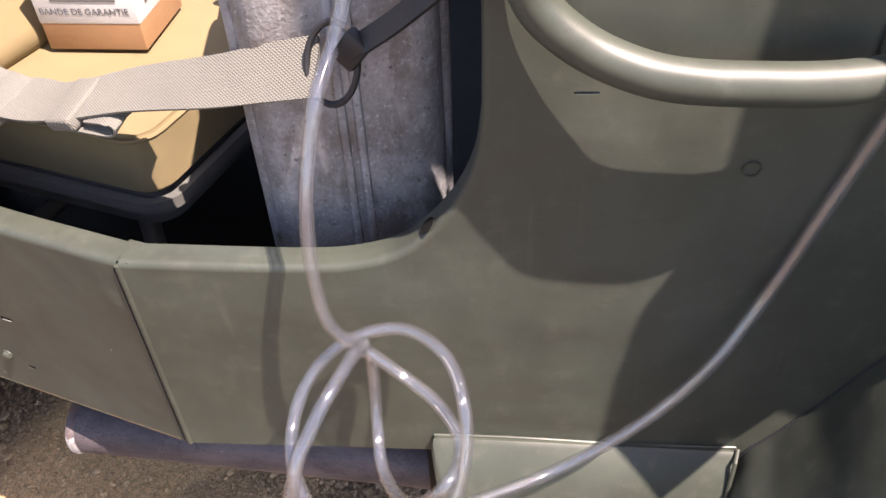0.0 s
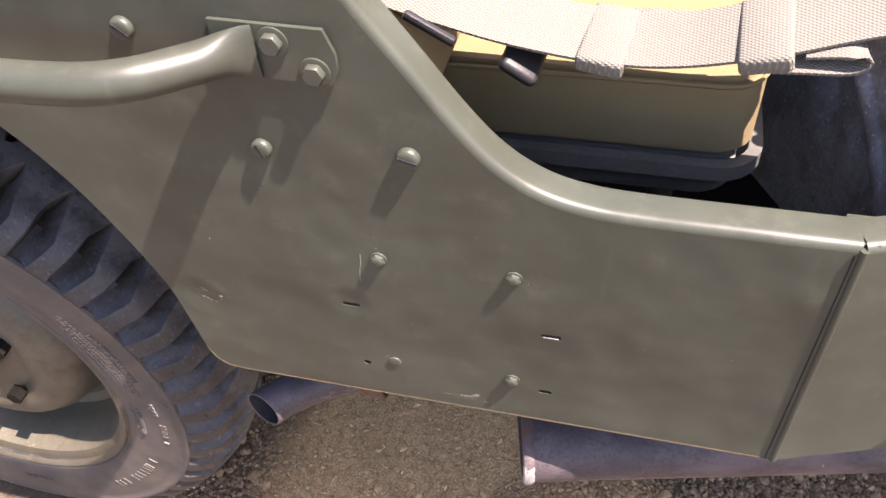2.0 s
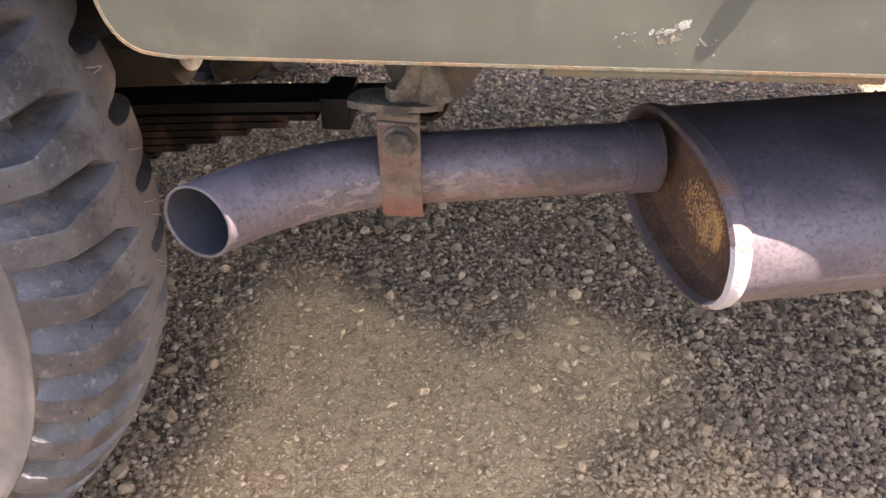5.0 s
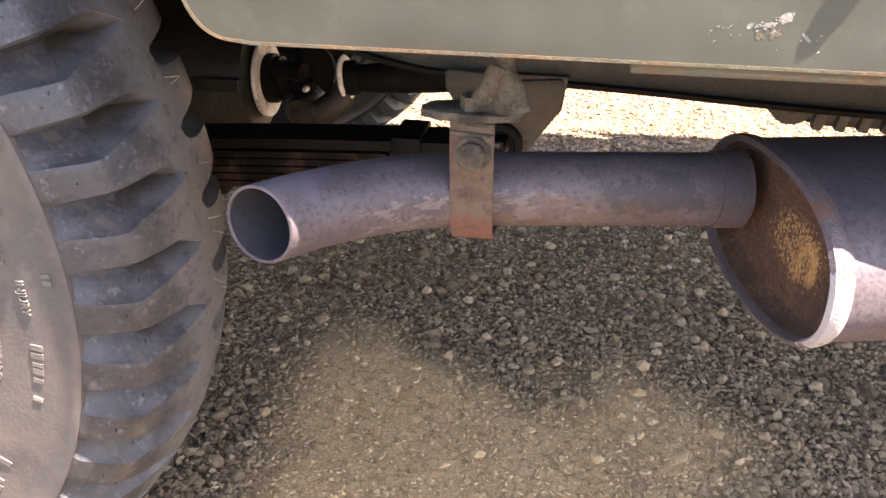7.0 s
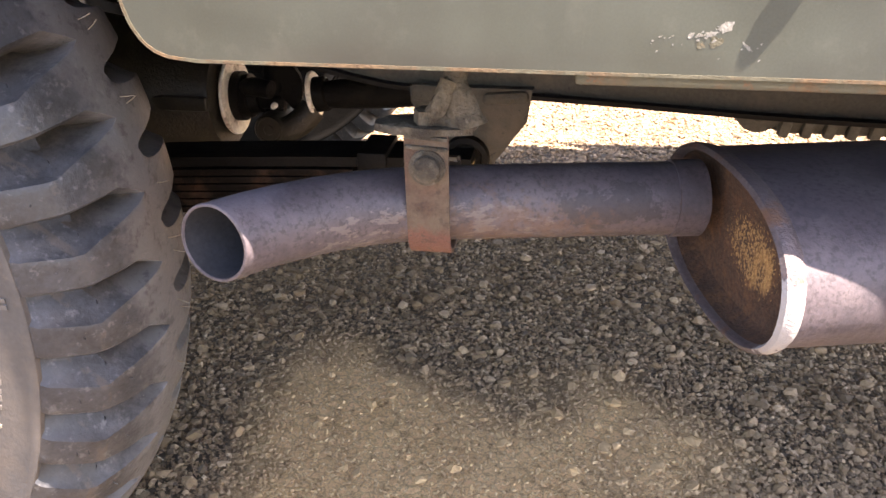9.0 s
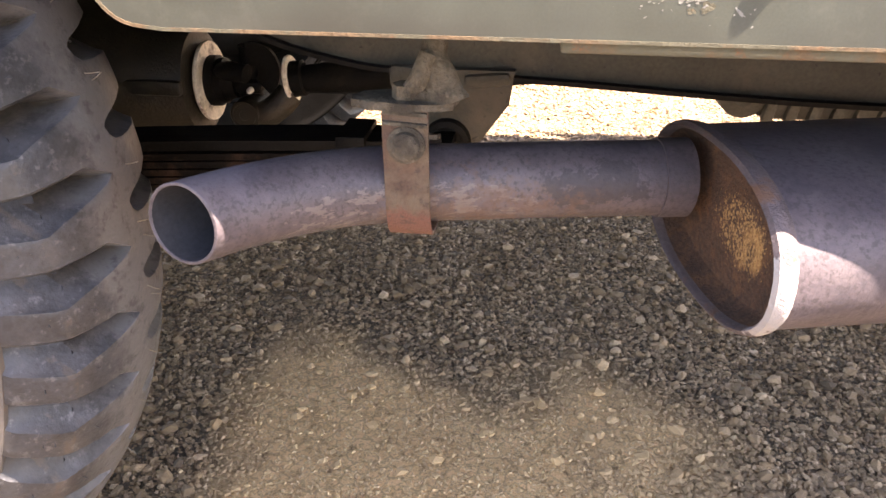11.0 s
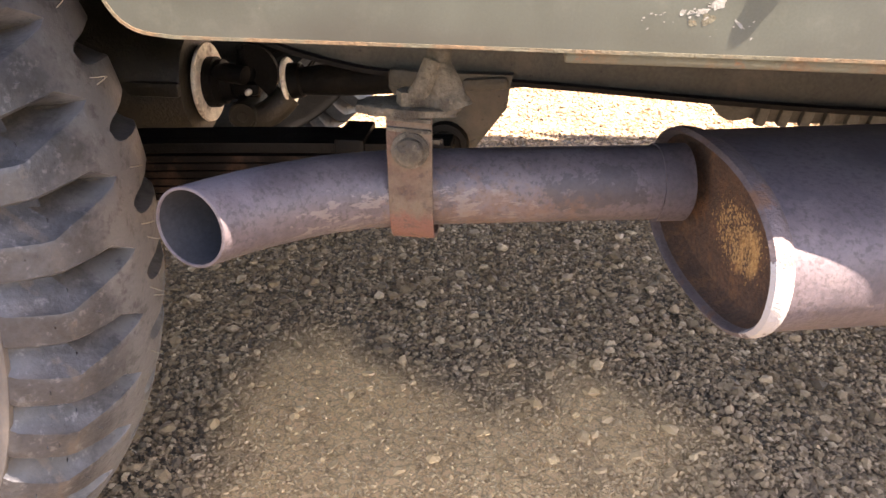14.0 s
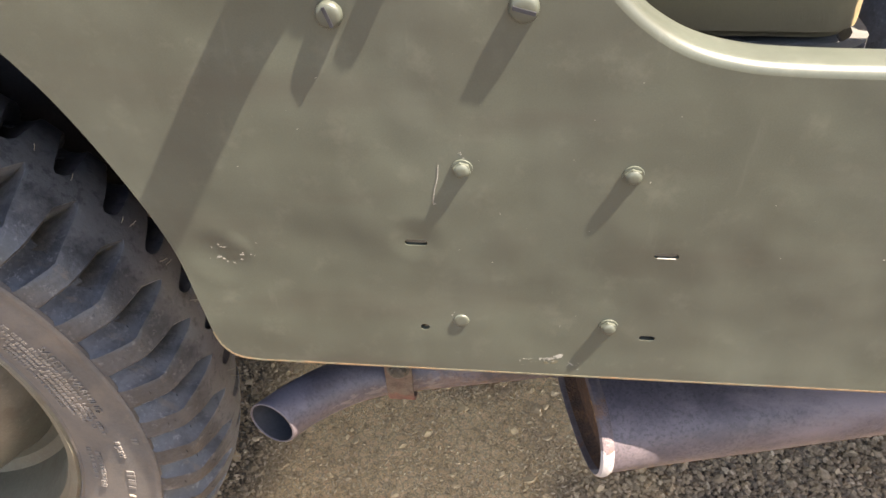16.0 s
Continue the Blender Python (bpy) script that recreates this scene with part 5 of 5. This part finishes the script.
def build_exhaust():
    m = new("muffler")
    m.parent = jeep
    m["label"] = "oval purple-brown burnt steel silencer with rusty end"
    part("shell", rings([(0.004, 0.0795, 0.0430), (0.010, 0.0785, 0.0422), (0.43, 0.0785, 0.0422), (0.45, 0.0765, 0.041)], (False, True)), PIPE, m, "burnt purple-grey steel shell")
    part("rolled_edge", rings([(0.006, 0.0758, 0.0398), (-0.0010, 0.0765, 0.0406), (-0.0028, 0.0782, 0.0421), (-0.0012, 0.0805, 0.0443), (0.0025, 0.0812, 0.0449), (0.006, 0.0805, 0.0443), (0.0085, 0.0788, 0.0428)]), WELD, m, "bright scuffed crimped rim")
    part("end_cap", rings([(0.0015, 0.0766, 0.0404), (0.008, 0.0750, 0.0388), (0.012, 0.070, 0.035), (0.013, 0.05, 0.02)], (False, True)), RUST, m, "recessed cap covered in orange rust")
    part("front_bracket", box((0.02, 0.02, 0.14), MUF0 + AXIS * 0.44 + ACROSS * -0.085 + Vector((0, 0, 0.02)), 0.003), CHASSIS, m)

    p = new("tailpipe")
    p.parent = jeep
    p["label"] = "burnt purple-brown tailpipe bent outward at its open end"
    r, path = 0.0210, catmull([(0.088, 0.1165, 0.404), (0.02, 0.1015, 0.405), (-0.055, 0.0855, 0.4055), (-0.090, 0.0745, 0.4058), (-0.1158, 0.0600, 0.4060), (-0.1420, 0.0385, 0.4062), (-0.1621, 0.0156, 0.4064)], 8)
    e, d = path[-1], (path[-1] - path[-2]).normalized()
    face = Vector((-0.364, -0.928, 0.077))      # the end is sawn off aslant

    def saw(bm):
        for v in bm.verts:
            along = (v.co - e).dot(d)
            out = v.co - e - d * along
            v.co -= d * out.dot(face) / d.dot(face) * max(0.0, 1 + along / 0.035)
        return bm

    part("pipe", saw(sweep(path, circle(r, 40), caps=False)), PIPE, p)
    part("bore", saw(sweep(path[-26:], circle(r - 0.0018, 40), caps=False)), SOOT_SHADE, p, "sooty inside of the pipe")
    s = d.cross(Vector((0, 0, 1))).normalized()
    u = s.cross(d)
    lip = bmesh.new()
    ends = [[lip.verts.new(e + d * q + (s * x + u * y)) for x, y in circle(rr, 40)] for rr, q in ((r, 0.0), (r - 0.0004, 0.0006), (r - 0.0014, 0.0006), (r - 0.0018, 0.0))]
    for a, b in zip(ends, ends[1:]):
        for k in range(40):
            lip.faces.new((a[k], a[(k + 1) % 40], b[(k + 1) % 40], b[k]))
    part("rim", saw(lip), PIPE, p)
    part("sleeve", sweep(path[0:3], [(a * (1 + 0.02 * math.sin(7 * k)), b) for k, (a, b) in enumerate(circle(r + 0.0012, 40))]), PIPE, p, "welded sleeve at the silencer")

    c = new("exhaust_hanger")
    c.parent = jeep
    c["label"] = "rusty strap clamp with muddy hanger plate above the tailpipe"
    # strap: down the near side of the pipe, round beneath it
    front = [(0.0570, 0.4555), (0.0570, 0.440), (0.0585, 0.425), (0.0600, 0.412), (0.0612, 0.400), (0.0655, 0.388), (0.0735, 0.3815), (0.086, 0.3800), (0.10, 0.384), (0.108, 0.395), (0.110, 0.41), (0.105, 0.425), (0.09, 0.430)]
    pts = catmull([(-0.0595, y, z) for y, z in front], 4)
    part("strap", strap_mesh(pts, 0.0230, 0.0024), RUST_RED, c)
    b = lathe([(0.004, 0.0098), (-0.0015, 0.0096), (-0.0020, 0.0074), (-0.0050, 0.0070), (-0.0064, 0.0045), (-0.0066, 0.0)], 20, Matrix.Translation((-0.0590, 0.0555, 0.4375)))
    part("bolt", b, MUD, c)
    for z in (0.4480, 0.4535):
        part("ridge", box((0.0225, 0.0035, 0.0022), (-0.0595, 0.0555, z), 0.0008, Matrix.Rotation(radians(3), 3, "Y")), MUD, c)
    def crusted(bm, amount, rate):
        """Caked mud: the faces bulge unevenly."""
        bmesh.ops.subdivide_edges(bm, edges=[q for q in bm.edges if q.calc_length() > 0.005], cuts=3, use_grid_fill=True)
        for v in bm.verts:
            v.co += Vector((noise.noise(v.co * rate), noise.noise(v.co * rate + Vector((5, 0, 0))), noise.noise(v.co * rate + Vector((0, 7, 0))))) * amount
        return bm

    tongue = slab([(-0.0872, 0.0), (-0.0865, -0.008), (-0.079, -0.011), (-0.066, -0.013), (-0.045, -0.012), (-0.036, -0.008), (-0.0345, 0.004), (-0.042, 0.012), (-0.072, 0.012), (-0.084, 0.008)], [], 0.0036, lambda u, v, q: Vector((u, 0.066 + v, 0.4548 + q + 0.10 * (u + 0.06) * (u + 0.06) * 8)))
    part("plate", crusted(tongue, 0.0010, 120), MUD, c, "rough mud-caked hanger plate", 60)
    heap = crusted(box((0.026, 0.018, 0.007), (-0.0535, 0.068, 0.4605), 0.003), 0.0020, 120)
    part("mud_clod", heap, MUD, c, "dried clod of grey mud", 60)
    tw = catmull([(-0.0385, 0.060, 0.4585), (-0.0410, 0.061, 0.4650), (-0.0440, 0.064, 0.4745), (-0.0465, 0.069, 0.4840), (-0.0465, 0.078, 0.498), (-0.046, 0.088, 0.520)], 7)
    tie = sweep(tw, [(0.0085 * math.cos(a), 0.0040 * math.sin(a)) for a in np.linspace(0, 2 * math.pi, 15)[:-1]], Vector((0, 1, 0)), scale=lambda t: 1.25 - 0.45 * min(1.0, t * 2.2))
    for v in tie.verts:
        v.co += Vector((noise.noise(v.co * 120), noise.noise(v.co * 120 + Vector((3, 0, 0))), 0)) * 0.0016
    part("twisted_tie", tie, MUD, c)
    leg = catmull([(-0.058, 0.062, 0.4615), (-0.053, 0.062, 0.4690), (-0.0485, 0.066, 0.480)], 6)
    part("forked_leg", sweep(leg, circle(0.0052, 10), Vector((0, 1, 0))), MUD, c)
    part("nut", sweep([Vector((-0.0600, 0.064, 0.4590)), Vector((-0.0600, 0.064, 0.4660))], circle(0.0070, 6), Vector((0, 1, 0))), MUD, c)


def strap_mesh(pts, w, th):
    """A flat strap whose width lies along x, following points in the y-z plane."""
    bm = bmesh.new()
    rows = []
    for i, p in enumerate(pts):
        t = (pts[min(i + 1, len(pts) - 1)] - pts[max(i - 1, 0)]).normalized()
        n = Vector((1, 0, 0)).cross(t)
        rows.append([bm.verts.new(p + Vector((a * w / 2, 0, 0)) + n * b * th / 2) for a, b in ((-1, -1), (1, -1), (1, 1), (-1, 1))])
    for p, q in zip(rows, rows[1:]):
        for j in range(4):
            bm.faces.new((p[j], p[(j + 1) % 4], q[(j + 1) % 4], q[j]))
    bm.faces.new(rows[0])
    bm.faces.new(rows[-1][::-1])
    return bm


build_exhaust()


# ---------------------------------------------------------------- seat
def build_seat():
    s = new("seat")
    s.parent = jeep
    s["label"] = "tan canvas seat cushion on a dark pressed steel pan"
    bm = bmesh.new()
    bmesh.ops.create_cube(bm, size=1.0)
    bmesh.ops.scale(bm, vec=(0.42, 0.44, 0.066), verts=bm.verts)
    up = [e for e in bm.edges if abs(e.verts[0].co.z - e.verts[1].co.z) > 0.03]
    bmesh.ops.bevel(bm, geom=up, offset=0.030, segments=5, profile=0.5, affect="EDGES")
    bmesh.ops.bevel(bm, geom=[e for e in bm.edges if len(e.link_faces) == 2 and abs(e.link_faces[0].normal.z - e.link_faces[1].normal.z) > 0.5], offset=0.006, segments=3, affect="EDGES")
    bmesh.ops.subdivide_edges(bm, edges=[e for e in bm.edges if e.calc_length() > 0.1], cuts=6, use_grid_fill=True)
    for v in bm.verts:
        if v.co.z > 0.02:
            v.co.z += 0.006 * (1 - (v.co.x / 0.21) ** 2) * (1 - (v.co.y / 0.22) ** 2)
    bmesh.ops.transform(bm, matrix=pose(0.047, 0.337, 0.742), verts=bm.verts)
    cushion = part("cushion", bm, CANVAS, s, "tan canvas cushion with piped edges", 50)
    ring = []
    for cx, cy, a0 in ((0.18, 0.19, 0), (-0.18, 0.19, 90), (-0.18, -0.19, 180), (0.18, -0.19, 270)):
        ring += [(0.047 + cx + 0.030 * math.cos(radians(a0 + t)), 0.337 + cy + 0.030 * math.sin(radians(a0 + t))) for t in (0, 18, 36, 54, 72, 90)]
    for z in (0.7715,):
        path = [Vector((x, y, z)) for x, y in ring + ring[:2]]
        part("piping", sweep(path, circle(0.0016, 6), caps=False), CANVAS, s)
    pan = [Vector((x + (0.004 if x > 0.047 else -0.004), y + (0.003 if y > 0.337 else -0.003), 0.700)) for x, y in ring + ring[:2]]
    part("pan_rim", sweep(pan, rect(0.010, 0.013), caps=False), SEATPAN, s)
    part("pan", box((0.40, 0.42, 0.01), (0.047, 0.337, 0.698), 0.003), SEATPAN, s)
    skirt = [Vector((x * 0.96, 0.337 + (y - 0.337) * 0.96, 0.684)) for x, y in ring + ring[:2]]
    part("pan_skirt", sweep(skirt, rect(0.006, 0.03), caps=False), SEATPAN, s)
    for dy in (0.15, 0.52):
        part("leg", sweep(catmull([(-0.02, dy, 0.55), (0.05, dy, 0.62), (0.13, dy, 0.675), (0.22, dy, 0.688)], 5), circle(0.011, 10)), SEATPAN, s)
        part("leg", sweep([Vector((0.19, dy, 0.55)), Vector((0.20, dy, 0.69))], circle(0.011, 10)), SEATPAN, s)
    # backrest
    bm = box((0.055, 0.43, 0.42), (0, 0, 0), 0.022, segments=4)
    bmesh.ops.transform(bm, matrix=pose(-0.092, 0.262, 0.945, 0, -33, 0), verts=bm.verts)
    part("backrest", bm, CANVAS, s)


build_seat()

# ---------------------------------------------------------------- jerrycan
def build_can():
    c = thing("jerrycan", "dented worn grey metal jerrycan standing on the floor", "jerrycan", (0.384, 0.285, 0.551))
    c.rotation_euler = (0, 0, radians(29))
    w, d, h = 0.155, 0.345, 0.425
    bm = bmesh.new()
    bmesh.ops.create_cube(bm, size=1.0)
    bmesh.ops.scale(bm, vec=(w, d, h), verts=bm.verts)
    bmesh.ops.translate(bm, vec=(0, 0, h / 2), verts=bm.verts)
    bmesh.ops.bevel(bm, geom=[e for e in bm.edges if abs(e.verts[0].co.z - e.verts[1].co.z) > 0.1], offset=0.026, segments=6, profile=0.5, affect="EDGES")
    bmesh.ops.bevel(bm, geom=[e for e in bm.edges if min(v.co.z for v in e.verts) > h - 0.01 and len(e.link_faces) == 2 and abs(e.link_faces[0].normal.z - e.link_faces[1].normal.z) > 0.5], offset=0.028, segments=5, affect="EDGES")
    part("can_body", bm, CANMETAL, c)
    # weld seam round the middle of the narrow sides
    for dx in (-0.0065, 0.0065):
        path = [Vector((dx, -d / 2 - 0.0002, 0.01)), Vector((dx, -d / 2 - 0.0002, h - 0.03)), Vector((dx, -d / 2 + 0.02, h - 0.004)), Vector((dx, d / 2 - 0.02, h - 0.001))]
        part("weld_seam", sweep(path, circle(0.0040, 8), Vector((1, 0, 0))), CANMETAL, c)
    # pressed cross on the broad sides
    for sx in (-1, 1):
        for pts in (((-0.13, 0.06), (-0.05, 0.17), (0.05, 0.24), (0.13, 0.37)), ((0.13, 0.06), (0.05, 0.17), (-0.05, 0.24), (-0.13, 0.37)), ((-0.145, 0.04), (-0.145, 0.40)), ((0.145, 0.04), (0.145, 0.40))):
            path = [Vector((sx * (w / 2 - 0.0005), y, z)) for y, z in pts]
            part("pressed_rib", sweep(catmull(path, 4), circle(0.0080, 10), Vector((1, 0, 0))), CANMETAL, c)
    for dx in (-0.045, 0, 0.045):
        part("handle", sweep(catmull([(dx, -0.1, h - 0.004), (dx, -0.08, h + 0.045), (dx, 0.06, h + 0.045), (dx, 0.08, h - 0.004)], 6), circle(0.010, 10)), CANMETAL, c)
    return c


build_can()

# ---------------------------------------------------------------- cardboard box on the seat
def build_box():
    ang = math.atan2(0.03, 0.104)
    c = thing("cardboard_box", "small brown cardboard box with a white paper label", "box", (0.053, 0.231, 0.7795))
    c.rotation_euler = (0, 0, ang)
    part("carton", box((0.109, 0.108, 0.10), (0.0545, 0.054, 0.05), 0.002), CARD, c)
    part("label_sheet", box((0.1105, 0.1095, 0.072), (0.0545, 0.054, 0.0655), 0.002), LABEL, c, "white printed paper wrapped round the box")
    cu = bpy.data.curves.new("text", "FONT")
    cu.body, cu.size, cu.extrude = "BANDE DE GARANTIE", 0.0098, 0.0002
    tmp = bpy.data.objects.new("tmp", cu)
    scene.collection.objects.link(tmp)
    bpy.context.view_layer.update()
    me = bpy.data.meshes.new_from_object(tmp.evaluated_get(bpy.context.evaluated_depsgraph_get()))
    bpy.data.objects.remove(tmp)
    me.transform(pose(0.004, -0.0012, 0.0405, 90, 0, 0))
    part("printed_words", me, INK, c)
    part("printed_bar", box((0.07, 0.0006, 0.006), (0.055, -0.0012, 0.0575), 0), INK, c)
    part("marker_bar", box((0.0006, 0.06, 0.006), (0.1102, 0.05, 0.052), 0, Matrix.Rotation(radians(12), 3, "X")), INK, c)
    return c


build_box()


# ---------------------------------------------------------------- webbing strap
def ribbon(pts, w, th, lean):
    """A band along points; lean: how far its upper edge sits inward (metres per metre)."""
    bm = bmesh.new()
    rows = []
    n = len(pts)
    for i, p in enumerate(pts):
        t = (pts[min(i + 1, n - 1)] - pts[max(i - 1, 0)]).normalized()
        u = Vector((0, lean(i / (n - 1)), 1))
        u = (u - t * u.dot(t)).normalized()
        s = t.cross(u)
        rows.append([bm.verts.new(p + u * a * w / 2 + s * b * th / 2) for a, b in ((-1, -1), (-0.5, -1.0), (0, -1), (0.5, -1), (1, -1), (1, 1), (0, 1), (-1, 1))])
    for p, q in zip(rows, rows[1:]):
        for j in range(8):
            bm.faces.new((p[j], p[(j + 1) % 8], q[(j + 1) % 8], q[j]))
    bm.faces.new(rows[0])
    bm.faces.new(rows[-1][::-1])
    return bm


def web_material():
    """Coarse woven cotton: two crossing ribs."""
    m = material("woven_webbing", (0.130, 0.126, 0.110), 0.9, 0, 0.08, 30, 900, 0.2)
    nt = m.node_tree
    b = nt.nodes["Principled BSDF"]
    co = nt.nodes.new("ShaderNodeTexCoord")
    vals = []
    for turn in (62, -62):
        mp = nt.nodes.new("ShaderNodeMapping")
        mp.inputs["Rotation"].default_value = (radians(-25), 0, radians(turn))
        wv = nt.nodes.new("ShaderNodeTexWave")
        wv.inputs["Scale"].default_value, wv.inputs["Distortion"].default_value = 165, 0.5
        nt.links.new(co.outputs["Object"], mp.inputs["Vector"])
        nt.links.new(mp.outputs["Vector"], wv.inputs["Vector"])
        vals.append(wv.outputs["Fac"])
    mul = nt.nodes.new("ShaderNodeMath")
    mul.operation = "MULTIPLY"
    nt.links.new(vals[0], mul.inputs[0])
    nt.links.new(vals[1], mul.inputs[1])
    bp = nt.nodes.new("ShaderNodeBump")
    bp.inputs["Strength"].default_value, bp.inputs["Distance"].default_value = 0.8, 0.0008
    nt.links.new(mul.outputs[0], bp.inputs["Height"])
    nt.links.new(bp.outputs["Normal"], b.inputs["Normal"])
    src = b.inputs["Base Color"].links[0].from_socket
    x = nt.nodes.new("ShaderNodeMix")
    x.data_type, x.blend_type = "RGBA", "MIX"
    x.inputs[7].default_value = (0.195, 0.190, 0.168, 1)
    nt.links.new(mul.outputs[0], x.inputs[0])
    nt.links.new(src, x.inputs[6])
    nt.links.new(x.outputs[2], b.inputs["Base Color"])
    return m


def build_strap():
    s = new("safety_strap")
    s.parent = jeep
    s["label"] = "beige cotton webbing strap hooked across the door opening"
    cloth = web_material()
    main = catmull([(-0.16, 0.078, 0.965), (-0.08, 0.082, 0.905), (-0.02, 0.085, 0.868), (0.035, 0.088, 0.846), (0.09, 0.089, 0.830), (0.147, 0.088, 0.822), (0.19, 0.085, 0.825), (0.24, 0.083, 0.838), (0.30, 0.090, 0.855), (0.38, 0.090, 0.876), (0.43, 0.094, 0.890), (0.470, 0.098, 0.900)], 8)
    part("band", ribbon(main, 0.044, 0.0024, lambda t: 0.7 + 2.6 * math.exp(-((t - 0.52) / 0.25) ** 2)), cloth, s)
    under = [p + Vector((0, 0.012, -0.0050 - 0.002 * math.sin(k * 0.5))) for k, p in enumerate(main[10:66])]
    part("band_fold", ribbon(under, 0.042, 0.0022, lambda t: 3.0), cloth, s)
    third = [p + Vector((0, 0.016, -0.0100 + 0.0015 * math.sin(k * 0.4))) for k, p in enumerate(main[20:58])]
    part("band_fold", ribbon(third, 0.040, 0.0022, lambda t: 3.0), cloth, s)
    tail = catmull([(0.235, 0.080, 0.827), (0.262, 0.079, 0.829), (0.285, 0.078, 0.831), (0.293, 0.078, 0.836), (0.284, 0.079, 0.841), (0.262, 0.081, 0.838)], 6)
    part("band_tail", ribbon(tail, 0.038, 0.0022, lambda t: 3.0), cloth, s)
    for x, y, z, a, b in ((0.147, 0.0895, 0.8185, 4, 8), (0.240, 0.0815, 0.8345, -14, 4)):
        turn = Matrix.Rotation(radians(a), 3, "Y") @ Matrix.Rotation(radians(-b), 3, "Z") @ Matrix.Rotation(radians(15), 3, "X")
        part("keeper_loop", box((0.031, 0.052, 0.0135), (x, y, z), 0.0032, turn, segments=3), cloth, s)
    tip = box((0.028, 0.040, 0.010), (0.094, 0.084, 0.806), 0.0045, Matrix.Rotation(radians(32), 3, "Y") @ Matrix.Rotation(radians(15), 3, "X"), segments=3)
    part("strap_end_tip", tip, BLACK, s, "dark folded strap end")
    part("side_buckle", box((0.036, 0.006, 0.006), (0.040, 0.050, 0.842), 0.002, Matrix.Rotation(radians(30), 3, "Y")), BLACK, s, "dark wire buckle")
    ring = [Vector((0.480 + 0.020 * math.cos(a), 0.098 + 0.010 * math.sin(a), 0.903 + 0.027 * math.sin(a))) for a in np.linspace(0, 2 * math.pi, 33)]
    part("ring", sweep(ring, circle(0.0026, 8), Vector((0, 1, 0)), caps=False), BLACK, s, "black steel ring")
    part("black_buckle", box((0.020, 0.012, 0.026), (0.4985, 0.096, 0.918), 0.003, Matrix.Rotation(radians(40), 3, "Y")), BLACK, s)
    tie = catmull([(0.497, 0.096, 0.917), (0.52, 0.094, 0.934), (0.54, 0.092, 0.95), (0.58, 0.09, 0.985)], 5)
    part("tie_strap", ribbon(tie, 0.016, 0.003, lambda t: 0.6), BLACK, s)
    return s


build_strap()


# ---------------------------------------------------------------- clear hose
def build_hose():
    h = thing("hose", "loosely knotted clear plastic hose hanging on the body side", "hose")
    drop = [(0.525, 0.112, 1.04), (0.50, 0.108, 0.975), (0.489, 0.090, 0.926), (0.488, 0.060, 0.901), (0.486, 0.044, 0.869), (0.486, 0.029, 0.835), (0.488, 0.018, 0.795), (0.494, 0.011, 0.748), (0.502, 0.013, 0.722)]
    inner = [(0.516, 0.026, 0.694), (0.547, 0.028, 0.672), (0.581, 0.019, 0.660), (0.607, -0.001, 0.645), (0.607, -0.038, 0.640), (0.575, -0.039, 0.601), (0.538, -0.008, 0.583), (0.518, 0.025, 0.596), (0.510, 0.043, 0.634), (0.512, 0.038, 0.674)]
    strand = [(0.520, 0.014, 0.711), (0.521, -0.029, 0.716), (0.517, -0.059, 0.703), (0.512, -0.083, 0.679), (0.513, -0.099, 0.641), (0.540, -0.105, 0.604), (0.585, -0.078, 0.594)]
    coil = [(0.612, -0.043, 0.618), (0.617, -0.018, 0.655), (0.608, 0.006, 0.689), (0.580, 0.039, 0.698), (0.537, 0.053, 0.698), (0.499, 0.031, 0.693), (0.477, 0.0, 0.672), (0.478, -0.037, 0.650), (0.501, -0.072, 0.639), (0.530, -0.084, 0.622), (0.570, -0.050, 0.583)]
    tail = [(0.613, 0.0, 0.564), (0.671, 0.064, 0.552), (0.731, 0.099, 0.602), (0.775, 0.123, 0.670), (0.803, 0.149, 0.739), (0.822, 0.160, 0.811), (0.837, 0.162, 0.877), (0.846, 0.162, 0.918)]
    path = catmull(drop + inner + strand + coil + tail, 8)
    bm = bmesh.new()
    sweep(path, circle(0.0056, 20), caps=False, bm=bm)
    sweep(path, circle(0.0036, 16)[::-1], caps=False, bm=bm)
    me = bpy.data.meshes.new("hose")
    bm.to_mesh(me)
    bm.free()
    me.polygons.foreach_set("use_smooth", [True] * len(me.polygons))
    part("tubing", me, HOSE, h)
    # faint printed lines of worn writing along the tube
    for i in (88, 104, 214, 226):
        run = [p + Vector((0, -0.0045, 0.0036)) for p in path[i:i + 7]]
        part("printed_marking", sweep(run, rect(0.0016, 0.0003), Vector((0, 0, 1))), INK, h, "worn dark print")
    return h


build_hose()
